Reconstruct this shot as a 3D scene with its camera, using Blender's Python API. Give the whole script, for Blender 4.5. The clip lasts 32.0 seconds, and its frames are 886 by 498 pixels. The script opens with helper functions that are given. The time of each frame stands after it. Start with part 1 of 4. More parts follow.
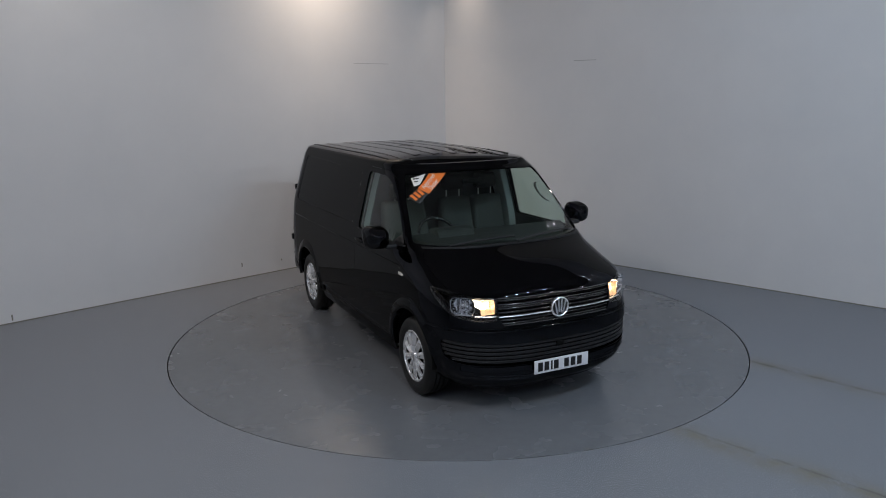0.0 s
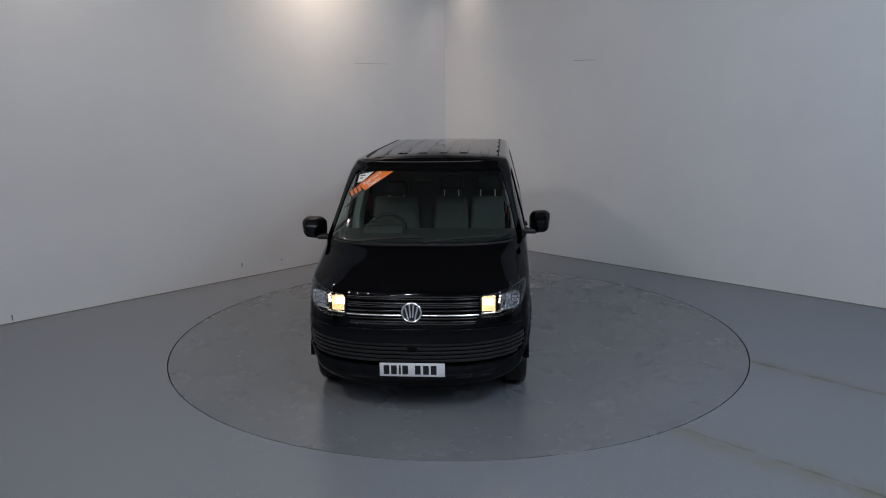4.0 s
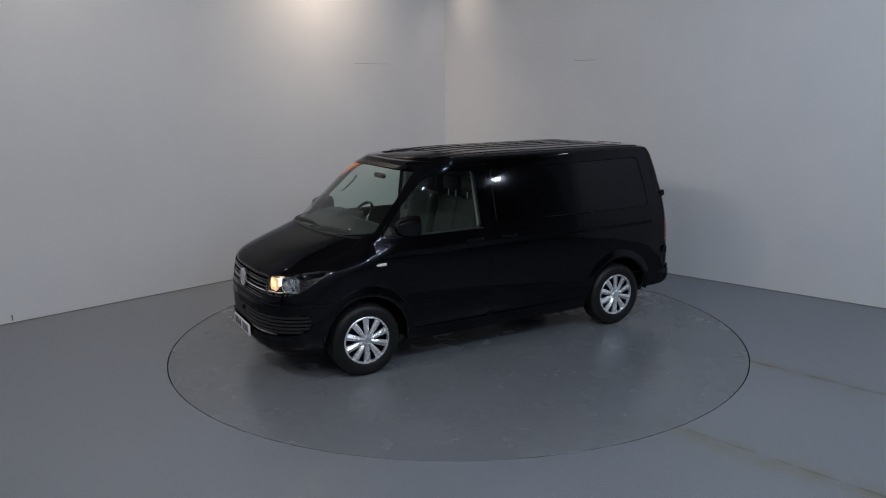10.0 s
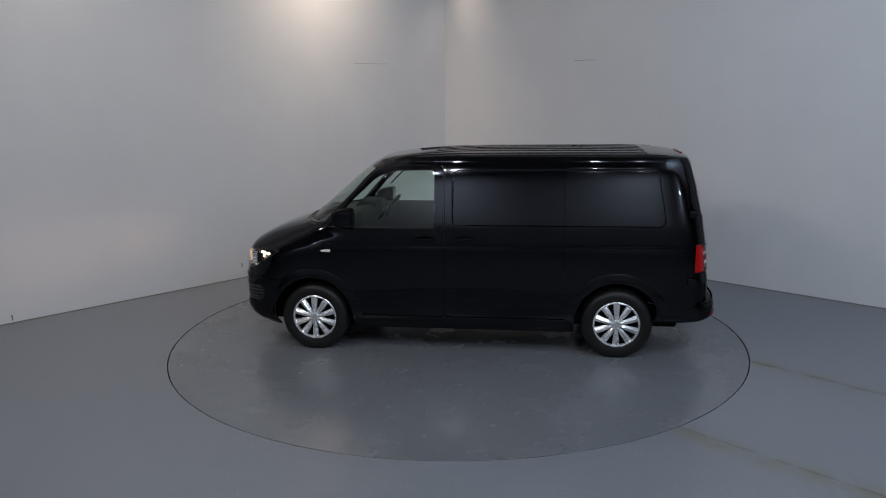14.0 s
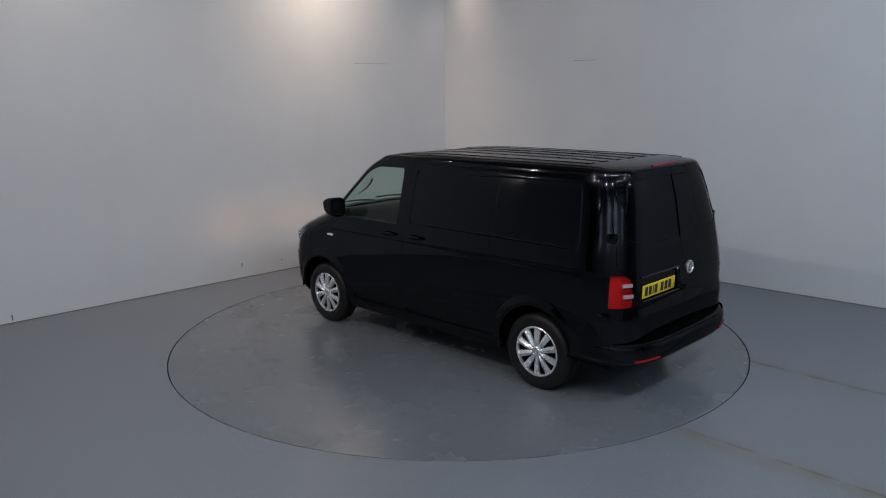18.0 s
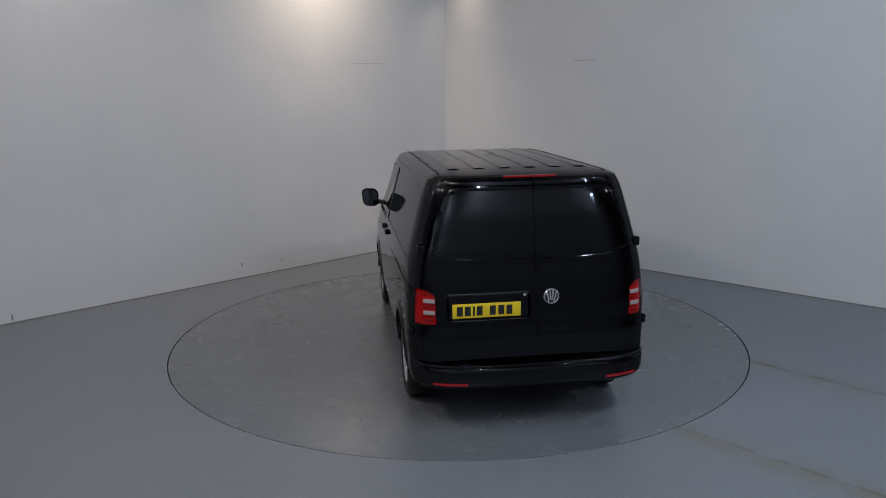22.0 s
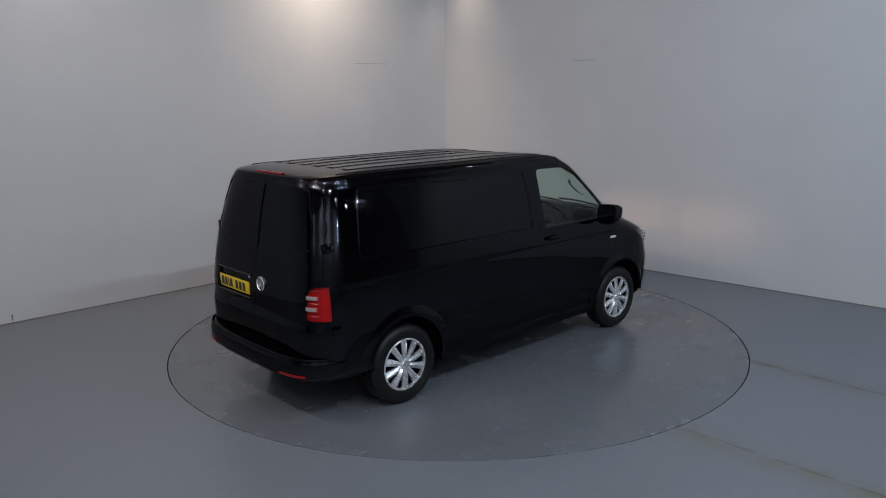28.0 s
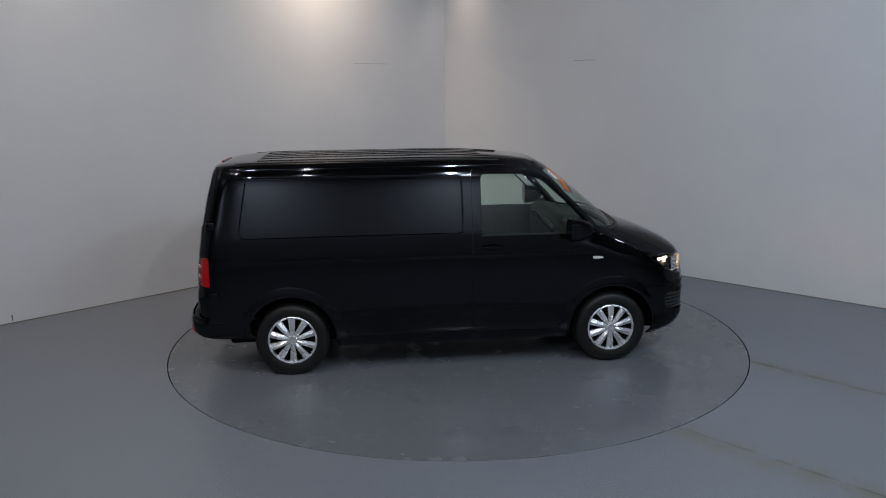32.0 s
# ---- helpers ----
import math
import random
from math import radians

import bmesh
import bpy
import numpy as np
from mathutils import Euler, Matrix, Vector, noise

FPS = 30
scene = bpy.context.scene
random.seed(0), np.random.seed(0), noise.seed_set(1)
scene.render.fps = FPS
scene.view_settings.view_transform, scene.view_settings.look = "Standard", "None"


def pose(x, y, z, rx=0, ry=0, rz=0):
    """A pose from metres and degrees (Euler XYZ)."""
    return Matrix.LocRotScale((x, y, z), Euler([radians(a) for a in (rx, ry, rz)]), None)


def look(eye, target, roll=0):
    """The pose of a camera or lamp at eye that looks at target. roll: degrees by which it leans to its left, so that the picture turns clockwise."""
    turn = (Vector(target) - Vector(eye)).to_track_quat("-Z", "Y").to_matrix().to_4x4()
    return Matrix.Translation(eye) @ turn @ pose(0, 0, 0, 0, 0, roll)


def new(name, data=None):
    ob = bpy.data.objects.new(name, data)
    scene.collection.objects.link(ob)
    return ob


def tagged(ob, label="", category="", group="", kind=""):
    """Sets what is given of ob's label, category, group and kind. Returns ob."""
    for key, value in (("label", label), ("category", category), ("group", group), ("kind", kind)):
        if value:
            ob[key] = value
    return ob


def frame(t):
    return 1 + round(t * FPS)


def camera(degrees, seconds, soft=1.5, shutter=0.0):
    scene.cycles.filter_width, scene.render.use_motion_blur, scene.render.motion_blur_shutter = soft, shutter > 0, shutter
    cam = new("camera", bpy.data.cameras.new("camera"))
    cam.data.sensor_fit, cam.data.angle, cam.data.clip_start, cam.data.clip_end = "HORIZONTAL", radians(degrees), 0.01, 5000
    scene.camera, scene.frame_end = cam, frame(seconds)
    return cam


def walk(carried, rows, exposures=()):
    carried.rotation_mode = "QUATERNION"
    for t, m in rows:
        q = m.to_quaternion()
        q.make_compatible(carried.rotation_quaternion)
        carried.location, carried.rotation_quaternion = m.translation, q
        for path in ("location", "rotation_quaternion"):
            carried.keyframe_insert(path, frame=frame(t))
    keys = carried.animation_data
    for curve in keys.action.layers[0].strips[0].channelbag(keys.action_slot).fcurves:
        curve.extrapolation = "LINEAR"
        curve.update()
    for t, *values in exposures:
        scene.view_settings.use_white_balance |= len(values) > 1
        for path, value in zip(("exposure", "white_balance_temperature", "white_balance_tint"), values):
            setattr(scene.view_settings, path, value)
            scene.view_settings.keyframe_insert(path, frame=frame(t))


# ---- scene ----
# camera: stands still on a tripod beside the turntable
EYE, AIM = (0.0, -7.964, 2.573), (-0.1644, 1.8253, 0.5389)
cam = camera(60.3, 32.0, soft=1.0)
walk(cam, [(0.0, look(EYE, AIM, -0.77)), (32.0, look(EYE, AIM, -0.77))])

# ---- light: a dim world behind closed walls, ceiling spots, warm washers on the studio walls, cool ones behind the camera ----
world = bpy.data.worlds.new("world")
scene.world = world
world.use_nodes = True
world.node_tree.nodes["Background"].inputs[0].default_value = (0.5, 0.55, 0.62, 1)
world.node_tree.nodes["Background"].inputs[1].default_value = 0.05
scene.view_settings.exposure = 0.0
CEILING = 6.2


def disc_lamp(name, at, aim, watts, size, colour, spread=150):
    d = bpy.data.lights.new(name, "AREA")
    d.shape, d.size, d.energy, d.color, d.spread = "DISK", size, watts, colour, radians(spread)
    ob = new(name, d)
    ob.matrix_world = look(at, aim)
    return ob


COOL, WARM, MILD = (0.865, 0.94, 1.03), (1.0, 0.80, 0.62), (1.0, 0.89, 0.79)
SOFT = (0.95, 0.935, 0.96)
COLD, AMBER = (0.70, 0.93, 1.20), (1.03, 0.93, 0.84)
SPOTS = [(4.7, -3.3, 8, 5.0, COLD), (4.1, -3.9, 13, 5.0, COLD), (3.5, -4.5, 19, 5.0, COLD), (2.9, -5.1, 21, 5.0, COOL),
         (5.4, -7.4, 14, 4.4, COLD), (6.9, -5.0, 9, 4.4, SOFT), (7.7, -3.7, 18, 4.4, COOL),
         (-3.4, -4.1, 14, 5.0, AMBER), (-2.8, -4.7, 13, 5.0, SOFT), (-4.0, -3.5, 27, 5.0, AMBER), (-7.6, -2.2, 12, 5.0, AMBER),
         (-1.3, -5.8, 18, 4.72, SOFT), (1.1, -6.0, 33, 4.72, COOL), (4.4, 1.3, 4, 5.0, COOL), (3.9, 0.5, 2.2, 5.0, COOL), (4.9, -0.4, 3, 5.0, COOL), (-4.2, 0.2, 13, 5.0, MILD)]
for x, y, watts, z, colour in SPOTS:
    disc_lamp("ceiling_spot", (x, y, z), (x * 0.35, y * 0.3 + 1.2, 0.6), watts, 0.14 if z > 4.5 else 0.08, colour, 160)
for x, watts in ((-7.6, 40), (-2.3, 58), (1.9, 58), (6.1, 34)):
    disc_lamp("wall_washer", (x, -8.1, 5.7), (x, -9.2, 2.4), watts, 0.2, COOL, 172)
disc_lamp("wall_washer", (-1.52, 3.08, 5.55), (-2.05, 3.58, 2.6), 27.5, 0.2, WARM, 104)
disc_lamp("wall_washer", (-0.05, 4.75, 5.0), (0.30, 4.98, 2.0), 2.0, 0.15, WARM, 62)

# ---- materials ----


def nodes_of(name):
    m = bpy.data.materials.new(name)
    m.use_nodes = True
    nt = m.node_tree
    return m, nt, nt.nodes["Principled BSDF"]


def node(nt, kind, **inputs):
    n = nt.nodes.new(kind)
    for k, v in inputs.items():
        n.inputs[k].default_value = v
    return n


def plain(name, colour, rough=0.5, metal=0.0, coat=0.0, spec=0.5, grain=0.0, scale=60.0, vary=0.0):
    """A surface with slight variation of colour and roughness and, with grain, a fine relief."""
    m, nt, b = nodes_of(name)
    b.inputs["Base Color"].default_value = (*colour, 1)
    b.inputs["Roughness"].default_value = rough
    b.inputs["Metallic"].default_value = metal
    b.inputs["Coat Weight"].default_value = coat
    b.inputs["Coat Roughness"].default_value, b.inputs["Coat IOR"].default_value = 0.03, 1.36
    b.inputs["Specular IOR Level"].default_value = spec
    tc = nt.nodes.new("ShaderNodeTexCoord")
    if vary:
        n = node(nt, "ShaderNodeTexNoise", Scale=scale * 0.15, Detail=4.0)
        r = node(nt, "ShaderNodeMapRange", **{"To Min": max(0.0, rough - vary), "To Max": min(1.0, rough + vary)})
        nt.links.new(tc.outputs["Object"], n.inputs["Vector"])
        nt.links.new(n.outputs["Fac"], r.inputs["Value"])
        nt.links.new(r.outputs["Result"], b.inputs["Roughness"])
    if grain:
        n = node(nt, "ShaderNodeTexNoise", Scale=scale, Detail=3.0)
        bump = node(nt, "ShaderNodeBump", Strength=grain, Distance=0.002)
        nt.links.new(tc.outputs["Object"], n.inputs["Vector"])
        nt.links.new(n.outputs["Fac"], bump.inputs["Height"])
        nt.links.new(bump.outputs["Normal"], b.inputs["Normal"])
    return m


def glow(name, colour, strength):
    m, nt, b = nodes_of(name)
    b.inputs["Base Color"].default_value = (*colour, 1)
    b.inputs["Emission Color"].default_value = (*colour, 1)
    b.inputs["Emission Strength"].default_value = strength
    return m


def clear(name, tint, gloss=1.0):
    """Clear sheet: lets light through with a tint, and mirrors by the angle."""
    m, nt, b = nodes_of(name)
    nt.nodes.remove(b)
    t = node(nt, "ShaderNodeBsdfTransparent", Color=(*tint, 1))
    g = node(nt, "ShaderNodeBsdfGlossy", Roughness=0.02)
    f = node(nt, "ShaderNodeLayerWeight", Blend=0.5)
    k = nt.nodes.new("ShaderNodeMath")
    k.operation = "POWER"
    k.inputs[1].default_value = 5.0
    r = node(nt, "ShaderNodeMapRange", **{"To Min": 0.05 * gloss, "To Max": 1.0})
    mix = nt.nodes.new("ShaderNodeMixShader")
    nt.links.new(f.outputs["Facing"], k.inputs[0])
    nt.links.new(k.outputs[0], r.inputs["Value"])
    nt.links.new(r.outputs["Result"], mix.inputs[0])
    nt.links.new(t.outputs[0], mix.inputs[1])
    nt.links.new(g.outputs[0], mix.inputs[2])
    nt.links.new(mix.outputs[0], nt.nodes["Material Output"].inputs[0])
    return m


def speckled(name, base, dark, light, rough, flake, size, patch, joints=False):
    """Epoxy floor: flakes, broad cloudy wear and a few scuffs."""
    m, nt, b = nodes_of(name)
    tc = nt.nodes.new("ShaderNodeTexCoord")
    big = node(nt, "ShaderNodeTexNoise", Scale=0.55, Detail=8.0 if joints else 5.0, Roughness=0.6)
    fine = node(nt, "ShaderNodeTexNoise", Scale=size, Detail=2.0, Roughness=0.7)
    vor = node(nt, "ShaderNodeTexVoronoi", Scale=size * 0.6)
    for n in (big, fine, vor):
        nt.links.new(tc.outputs["Object"], n.inputs["Vector"])
    r1 = nt.nodes.new("ShaderNodeMix")
    r1.data_type = "RGBA"
    cloud = node(nt, "ShaderNodeMapRange", **{"From Min": 0.25, "From Max": 0.75})
    lo, hi = [c * (1 - patch) for c in base], [c * (1 + patch) for c in base]
    r1.inputs[6].default_value, r1.inputs[7].default_value = (*lo, 1), (*hi, 1)
    nt.links.new(big.outputs["Fac"], cloud.inputs["Value"])
    nt.links.new(cloud.outputs["Result"], r1.inputs["Factor"])
    r2 = nt.nodes.new("ShaderNodeValToRGB")
    e = r2.color_ramp.elements
    e[0].position, e[0].color = 0.41, (*dark, 1)
    e[1].position, e[1].color = 0.61, (*light, 1)
    mid = e.new(0.5)
    mid.color = (*base, 1)
    nt.links.new(fine.outputs["Fac"], r2.inputs["Fac"])
    mix = nt.nodes.new("ShaderNodeMix")
    mix.data_type = "RGBA"
    mix.inputs["Factor"].default_value = flake
    nt.links.new(r1.outputs[2], mix.inputs[6])
    nt.links.new(r2.outputs["Color"], mix.inputs[7])
    sp = node(nt, "ShaderNodeMapRange", **{"From Min": 0.42, "From Max": 0.22, "To Min": 0.0, "To Max": 0.42 if joints else 0.0})
    nt.links.new(vor.outputs["Distance"], sp.inputs["Value"])
    pick = node(nt, "ShaderNodeMapRange", **{"From Min": 0.80, "From Max": 0.87})
    sep0 = nt.nodes.new("ShaderNodeSeparateXYZ")
    nt.links.new(vor.outputs["Color"], sep0.inputs[0])
    nt.links.new(sep0.outputs["X"], pick.inputs["Value"])
    few = nt.nodes.new("ShaderNodeMath")
    few.operation = "MULTIPLY"
    nt.links.new(sp.outputs["Result"], few.inputs[0])
    nt.links.new(pick.outputs["Result"], few.inputs[1])
    mix2 = nt.nodes.new("ShaderNodeMix")
    mix2.data_type = "RGBA"
    mix2.inputs[7].default_value = (*[min(0.8, c * 1.35) for c in light], 1)
    nt.links.new(few.outputs[0], mix2.inputs["Factor"])
    nt.links.new(mix.outputs[2], mix2.inputs[6])
    colour = mix2.outputs[2]
    if joints:
        # two muddy joint lines that run out from the turntable
        mp = nt.nodes.new("ShaderNodeMapping")
        mp.inputs["Rotation"].default_value = (0, 0, radians(46))
        nt.links.new(tc.outputs["Object"], mp.inputs["Vector"])
        sep = nt.nodes.new("ShaderNodeSeparateXYZ")
        nt.links.new(mp.outputs["Vector"], sep.inputs[0])
        mud = node(nt, "ShaderNodeTexNoise", Scale=4.0, Detail=6.0, Roughness=0.7)
        nt.links.new(tc.outputs["Object"], mud.inputs["Vector"])
        DARK, OCHRE = (0.07, 0.066, 0.055, 1), (0.165, 0.15, 0.105, 1)
        for at, wide, strong, mud_colour in ((1.33, 0.20, 0.75, OCHRE), (-0.50, 0.22, 0.85, OCHRE), (1.33, 0.035, 0.9, DARK), (-0.46, 0.02, 0.7, DARK)):
            d = nt.nodes.new("ShaderNodeMath")
            d.operation = "SUBTRACT"
            d.inputs[1].default_value = at
            nt.links.new(sep.outputs["Y"], d.inputs[0])
            ab = nt.nodes.new("ShaderNodeMath")
            ab.operation = "ABSOLUTE"
            nt.links.new(d.outputs[0], ab.inputs[0])
            fall = node(nt, "ShaderNodeMapRange", **{"From Min": wide, "From Max": 0.0, "To Min": 0.0, "To Max": strong})
            nt.links.new(ab.outputs[0], fall.inputs["Value"])
            nz = node(nt, "ShaderNodeMapRange", **{"From Min": 0.35, "From Max": 0.62})
            nt.links.new(mud.outputs["Fac"], nz.inputs["Value"])
            far = node(nt, "ShaderNodeMapRange", **{"From Min": 1.5, "From Max": 2.2})
            nt.links.new(sep.outputs["X"], far.inputs["Value"])
            m1 = nt.nodes.new("ShaderNodeMath")
            m1.operation = "MULTIPLY"
            nt.links.new(fall.outputs[0], m1.inputs[0])
            nt.links.new(nz.outputs[0], m1.inputs[1])
            m2 = nt.nodes.new("ShaderNodeMath")
            m2.operation = "MULTIPLY"
            nt.links.new(m1.outputs[0], m2.inputs[0])
            nt.links.new(far.outputs[0], m2.inputs[1])
            mx = nt.nodes.new("ShaderNodeMix")
            mx.data_type = "RGBA"
            mx.inputs[7].default_value = mud_colour
            nt.links.new(m2.outputs[0], mx.inputs["Factor"])
            nt.links.new(colour, mx.inputs[6])
            colour = mx.outputs[2]
    nt.links.new(colour, b.inputs["Base Color"])
    rr = node(nt, "ShaderNodeMapRange", **{"From Min": 0.3, "From Max": 0.7, "To Min": rough - 0.06, "To Max": rough + 0.08})
    nt.links.new(big.outputs["Fac"], rr.inputs["Value"])
    b.inputs["Roughness"].default_value = rough
    b.inputs["Specular IOR Level"].default_value = 0.5 if joints else 0.72
    if joints:
        bump = node(nt, "ShaderNodeBump", Strength=0.025, Distance=0.001)
        nt.links.new(fine.outputs["Fac"], bump.inputs["Height"])
        nt.links.new(bump.outputs["Normal"], b.inputs["Normal"])
        nt.links.new(rr.outputs["Result"], b.inputs["Roughness"])
    else:
        # worn film: patches of duller and shinier coat
        worn = node(nt, "ShaderNodeTexNoise", Scale=2.6, Detail=3.0, Roughness=0.5)
        nt.links.new(tc.outputs["Object"], worn.inputs["Vector"])
        wr = node(nt, "ShaderNodeMapRange", **{"From Min": 0.35, "From Max": 0.68, "To Min": rough - 0.03, "To Max": rough + 0.07})
        nt.links.new(worn.outputs["Fac"], wr.inputs["Value"])
        nt.links.new(wr.outputs["Result"], b.inputs["Roughness"])
    return m


def wall_paint():
    m, nt, b = nodes_of("wall_paint")
    tc = nt.nodes.new("ShaderNodeTexCoord")
    big = node(nt, "ShaderNodeTexNoise", Scale=0.9, Detail=7.0, Roughness=0.6)
    fine = node(nt, "ShaderNodeTexNoise", Scale=140.0, Detail=2.0)
    for n in (big, fine):
        nt.links.new(tc.outputs["Object"], n.inputs["Vector"])
    r = nt.nodes.new("ShaderNodeValToRGB")
    r.color_ramp.elements[0].position, r.color_ramp.elements[1].position = 0.3, 0.7
    r.color_ramp.elements[0].color, r.color_ramp.elements[1].color = (0.70, 0.705, 0.72, 1), (0.75, 0.75, 0.76, 1)
    nt.links.new(big.outputs["Fac"], r.inputs["Fac"])
    nt.links.new(r.outputs["Color"], b.inputs["Base Color"])
    b.inputs["Roughness"].default_value = 0.62
    bump = node(nt, "ShaderNodeBump", Strength=0.12, Distance=0.002)
    nt.links.new(fine.outputs["Fac"], bump.inputs["Height"])
    nt.links.new(bump.outputs["Normal"], b.inputs["Normal"])
    return m


M_WALL = wall_paint()
M_FLOOR = speckled("floor_epoxy", (0.165, 0.181, 0.208), (0.075, 0.082, 0.096), (0.50, 0.52, 0.56), 0.36, 0.42, 120.0, 0.12, True)
M_DECK = speckled("deck_epoxy", (0.146, 0.156, 0.173), (0.105, 0.114, 0.130), (0.200, 0.212, 0.232), 0.235, 0.10, 11.0, 0.13)
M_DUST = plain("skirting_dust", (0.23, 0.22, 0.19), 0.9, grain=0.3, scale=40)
M_GAP = plain("gap_black", (0.004, 0.004, 0.004), 0.9, spec=0.1)
M_DOORTRIM = plain("door_trim_plastic", (0.022, 0.024, 0.023), 0.6, grain=0.3, scale=200)
M_CEIL = plain("ceiling_paint", (0.31, 0.30, 0.305), 0.8, grain=0.2, scale=30)
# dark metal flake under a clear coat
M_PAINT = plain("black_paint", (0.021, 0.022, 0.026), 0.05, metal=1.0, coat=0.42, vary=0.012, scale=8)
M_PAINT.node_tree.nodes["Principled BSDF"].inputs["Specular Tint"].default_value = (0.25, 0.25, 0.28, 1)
M_PLASTIC = plain("black_plastic", (0.007, 0.007, 0.008), 0.5, grain=0.25, scale=300)
M_SLAT = plain("slat_plastic", (0.009, 0.009, 0.010), 0.45, grain=0.2, scale=300)
M_GLOSSBLK = plain("gloss_black_plastic", (0.008, 0.008, 0.009), 0.18)
M_RUBBER = plain("tyre_rubber", (0.008, 0.008, 0.008), 0.45, spec=0.3, grain=0.3, scale=200)
M_CHROME = plain("chrome", (0.82, 0.83, 0.85), 0.2, metal=0.8)
M_SILVER = plain("silver_trim", (0.80, 0.81, 0.83), 0.27, metal=0.72, vary=0.06)
M_RED = plain("red_lens", (0.24, 0.003, 0.006), 0.08, vary=0.03, scale=160, grain=0.35)
M_REDSHEET = clear("red_lens_sheet", (0.92, 0.30, 0.30))
M_LAMPBACK = plain("lamp_backing", (0.62, 0.012, 0.014), 0.3, metal=0.3, grain=1.0, scale=60)
M_REDDK = plain("red_reflector", (0.30, 0.008, 0.012), 0.2)
M_CLEARBAR = plain("clear_lens_bar", (0.38, 0.32, 0.32), 0.22)
M_AMBER = plain("marker_lens", (0.7, 0.68, 0.64), 0.15)
M_REFL = plain("lamp_reflector", (0.92, 0.93, 0.95), 0.07, metal=1.0, grain=0.5, scale=70)
M_HLGLOW = glow("lamp_glow", (1.0, 0.60, 0.38), 1300.0)
M_BOWLGLOW = glow("sidelight_glow", (1.0, 0.62, 0.34), 0.28)
M_TUBEGLOW = glow("beam_tube_glow", (1.0, 0.82, 0.58), 6.0)
M_BOWLGLOW.node_tree.nodes["Principled BSDF"].inputs["Base Color"].default_value = (0.46, 0.34, 0.24, 1)
M_DARKCHROME = plain("dark_chrome", (0.22, 0.22, 0.23), 0.25, metal=0.8)
M_GLASS = clear("window_glass", (0.76, 0.86, 0.81))
M_LENS = clear("headlamp_lens", (0.93, 0.94, 0.95))
M_TRIM = plain("cabin_plastic", (0.022, 0.023, 0.023), 0.6, grain=0.3, scale=200)
M_FABRIC = plain("seat_fabric", (0.052, 0.055, 0.053), 0.9, grain=0.5, scale=350)
M_BULK = plain("bulkhead_paint", (0.035, 0.037, 0.038), 0.6, vary=0.05)
M_PILLAR = plain("pillar_plastic", (0.34, 0.36, 0.35), 0.6, grain=0.3, scale=200)
M_HEADLINE = plain("headlining", (0.45, 0.45, 0.43), 0.9)
M_WHITEPL = plain("plate_white", (0.74, 0.75, 0.78), 0.35)
M_YELLOWPL = plain("plate_yellow", (0.78, 0.55, 0.02), 0.35)
M_INK = plain("plate_black", (0.012, 0.012, 0.014), 0.4)
M_ORANGE = plain("orange_film", (0.80, 0.19, 0.03), 0.5)
M_WHITE = plain("white_film_and_gleam", (0.8, 0.8, 0.78), 0.5)
M_DARKFILM = plain("dark_film", (0.02, 0.02, 0.02), 0.4)
M_MIRROR = plain("mirror_glass", (0.14, 0.15, 0.16), 0.02, metal=1.0)


# ---- mesh helpers ----
def part(name, bm, material, parent, label="", smooth=True, keep=False):
    """Links a bmesh as one mesh object, under parent if given."""
    me = bpy.data.meshes.new(name)
    if smooth:
        for f in bm.faces:
            f.smooth = True
    bm.to_mesh(me)
    if not keep:
        bm.free()
    for m in (material if isinstance(material, (list, tuple)) else [material]):
        me.materials.append(m)
    if smooth:
        me.set_sharp_from_angle(angle=radians(35))
    ob = new(name, me)
    if parent is not None:
        ob.parent = parent
    return tagged(ob, label)


def box(bm, x0, x1, y0, y1, z0, z1, bevel=0.0, seg=2):
    r = bmesh.ops.create_cube(bm, size=1.0)
    vs = r["verts"]
    for v in vs:
        v.co = Vector((x0 + (v.co.x + 0.5) * (x1 - x0), y0 + (v.co.y + 0.5) * (y1 - y0), z0 + (v.co.z + 0.5) * (z1 - z0)))
    if bevel:
        es = {e for v in vs for e in v.link_edges}
        bmesh.ops.bevel(bm, geom=list(es), offset=bevel, segments=seg, affect="EDGES", profile=0.5)
    return vs


def lathe(profile, axis="y", n=48, closed=False):
    """Turns a profile of (along, radius) round the axis."""
    bm = bmesh.new()
    rings = []
    for a, r in profile:
        ring = []
        for i in range(n):
            t = 2 * math.pi * i / n
            c, s = r * math.cos(t), r * math.sin(t)
            ring.append(bm.verts.new({"y": (c, a, s), "x": (a, c, s), "z": (c, s, a)}[axis]))
        rings.append(ring)
    pairs = list(zip(rings, rings[1:])) + ([(rings[-1], rings[0])] if closed else [])
    for p, q in pairs:
        for i in range(n):
            j = (i + 1) % n
            bm.faces.new((p[i], p[j], q[j], q[i]))
    bmesh.ops.recalc_face_normals(bm, faces=bm.faces)
    return bm


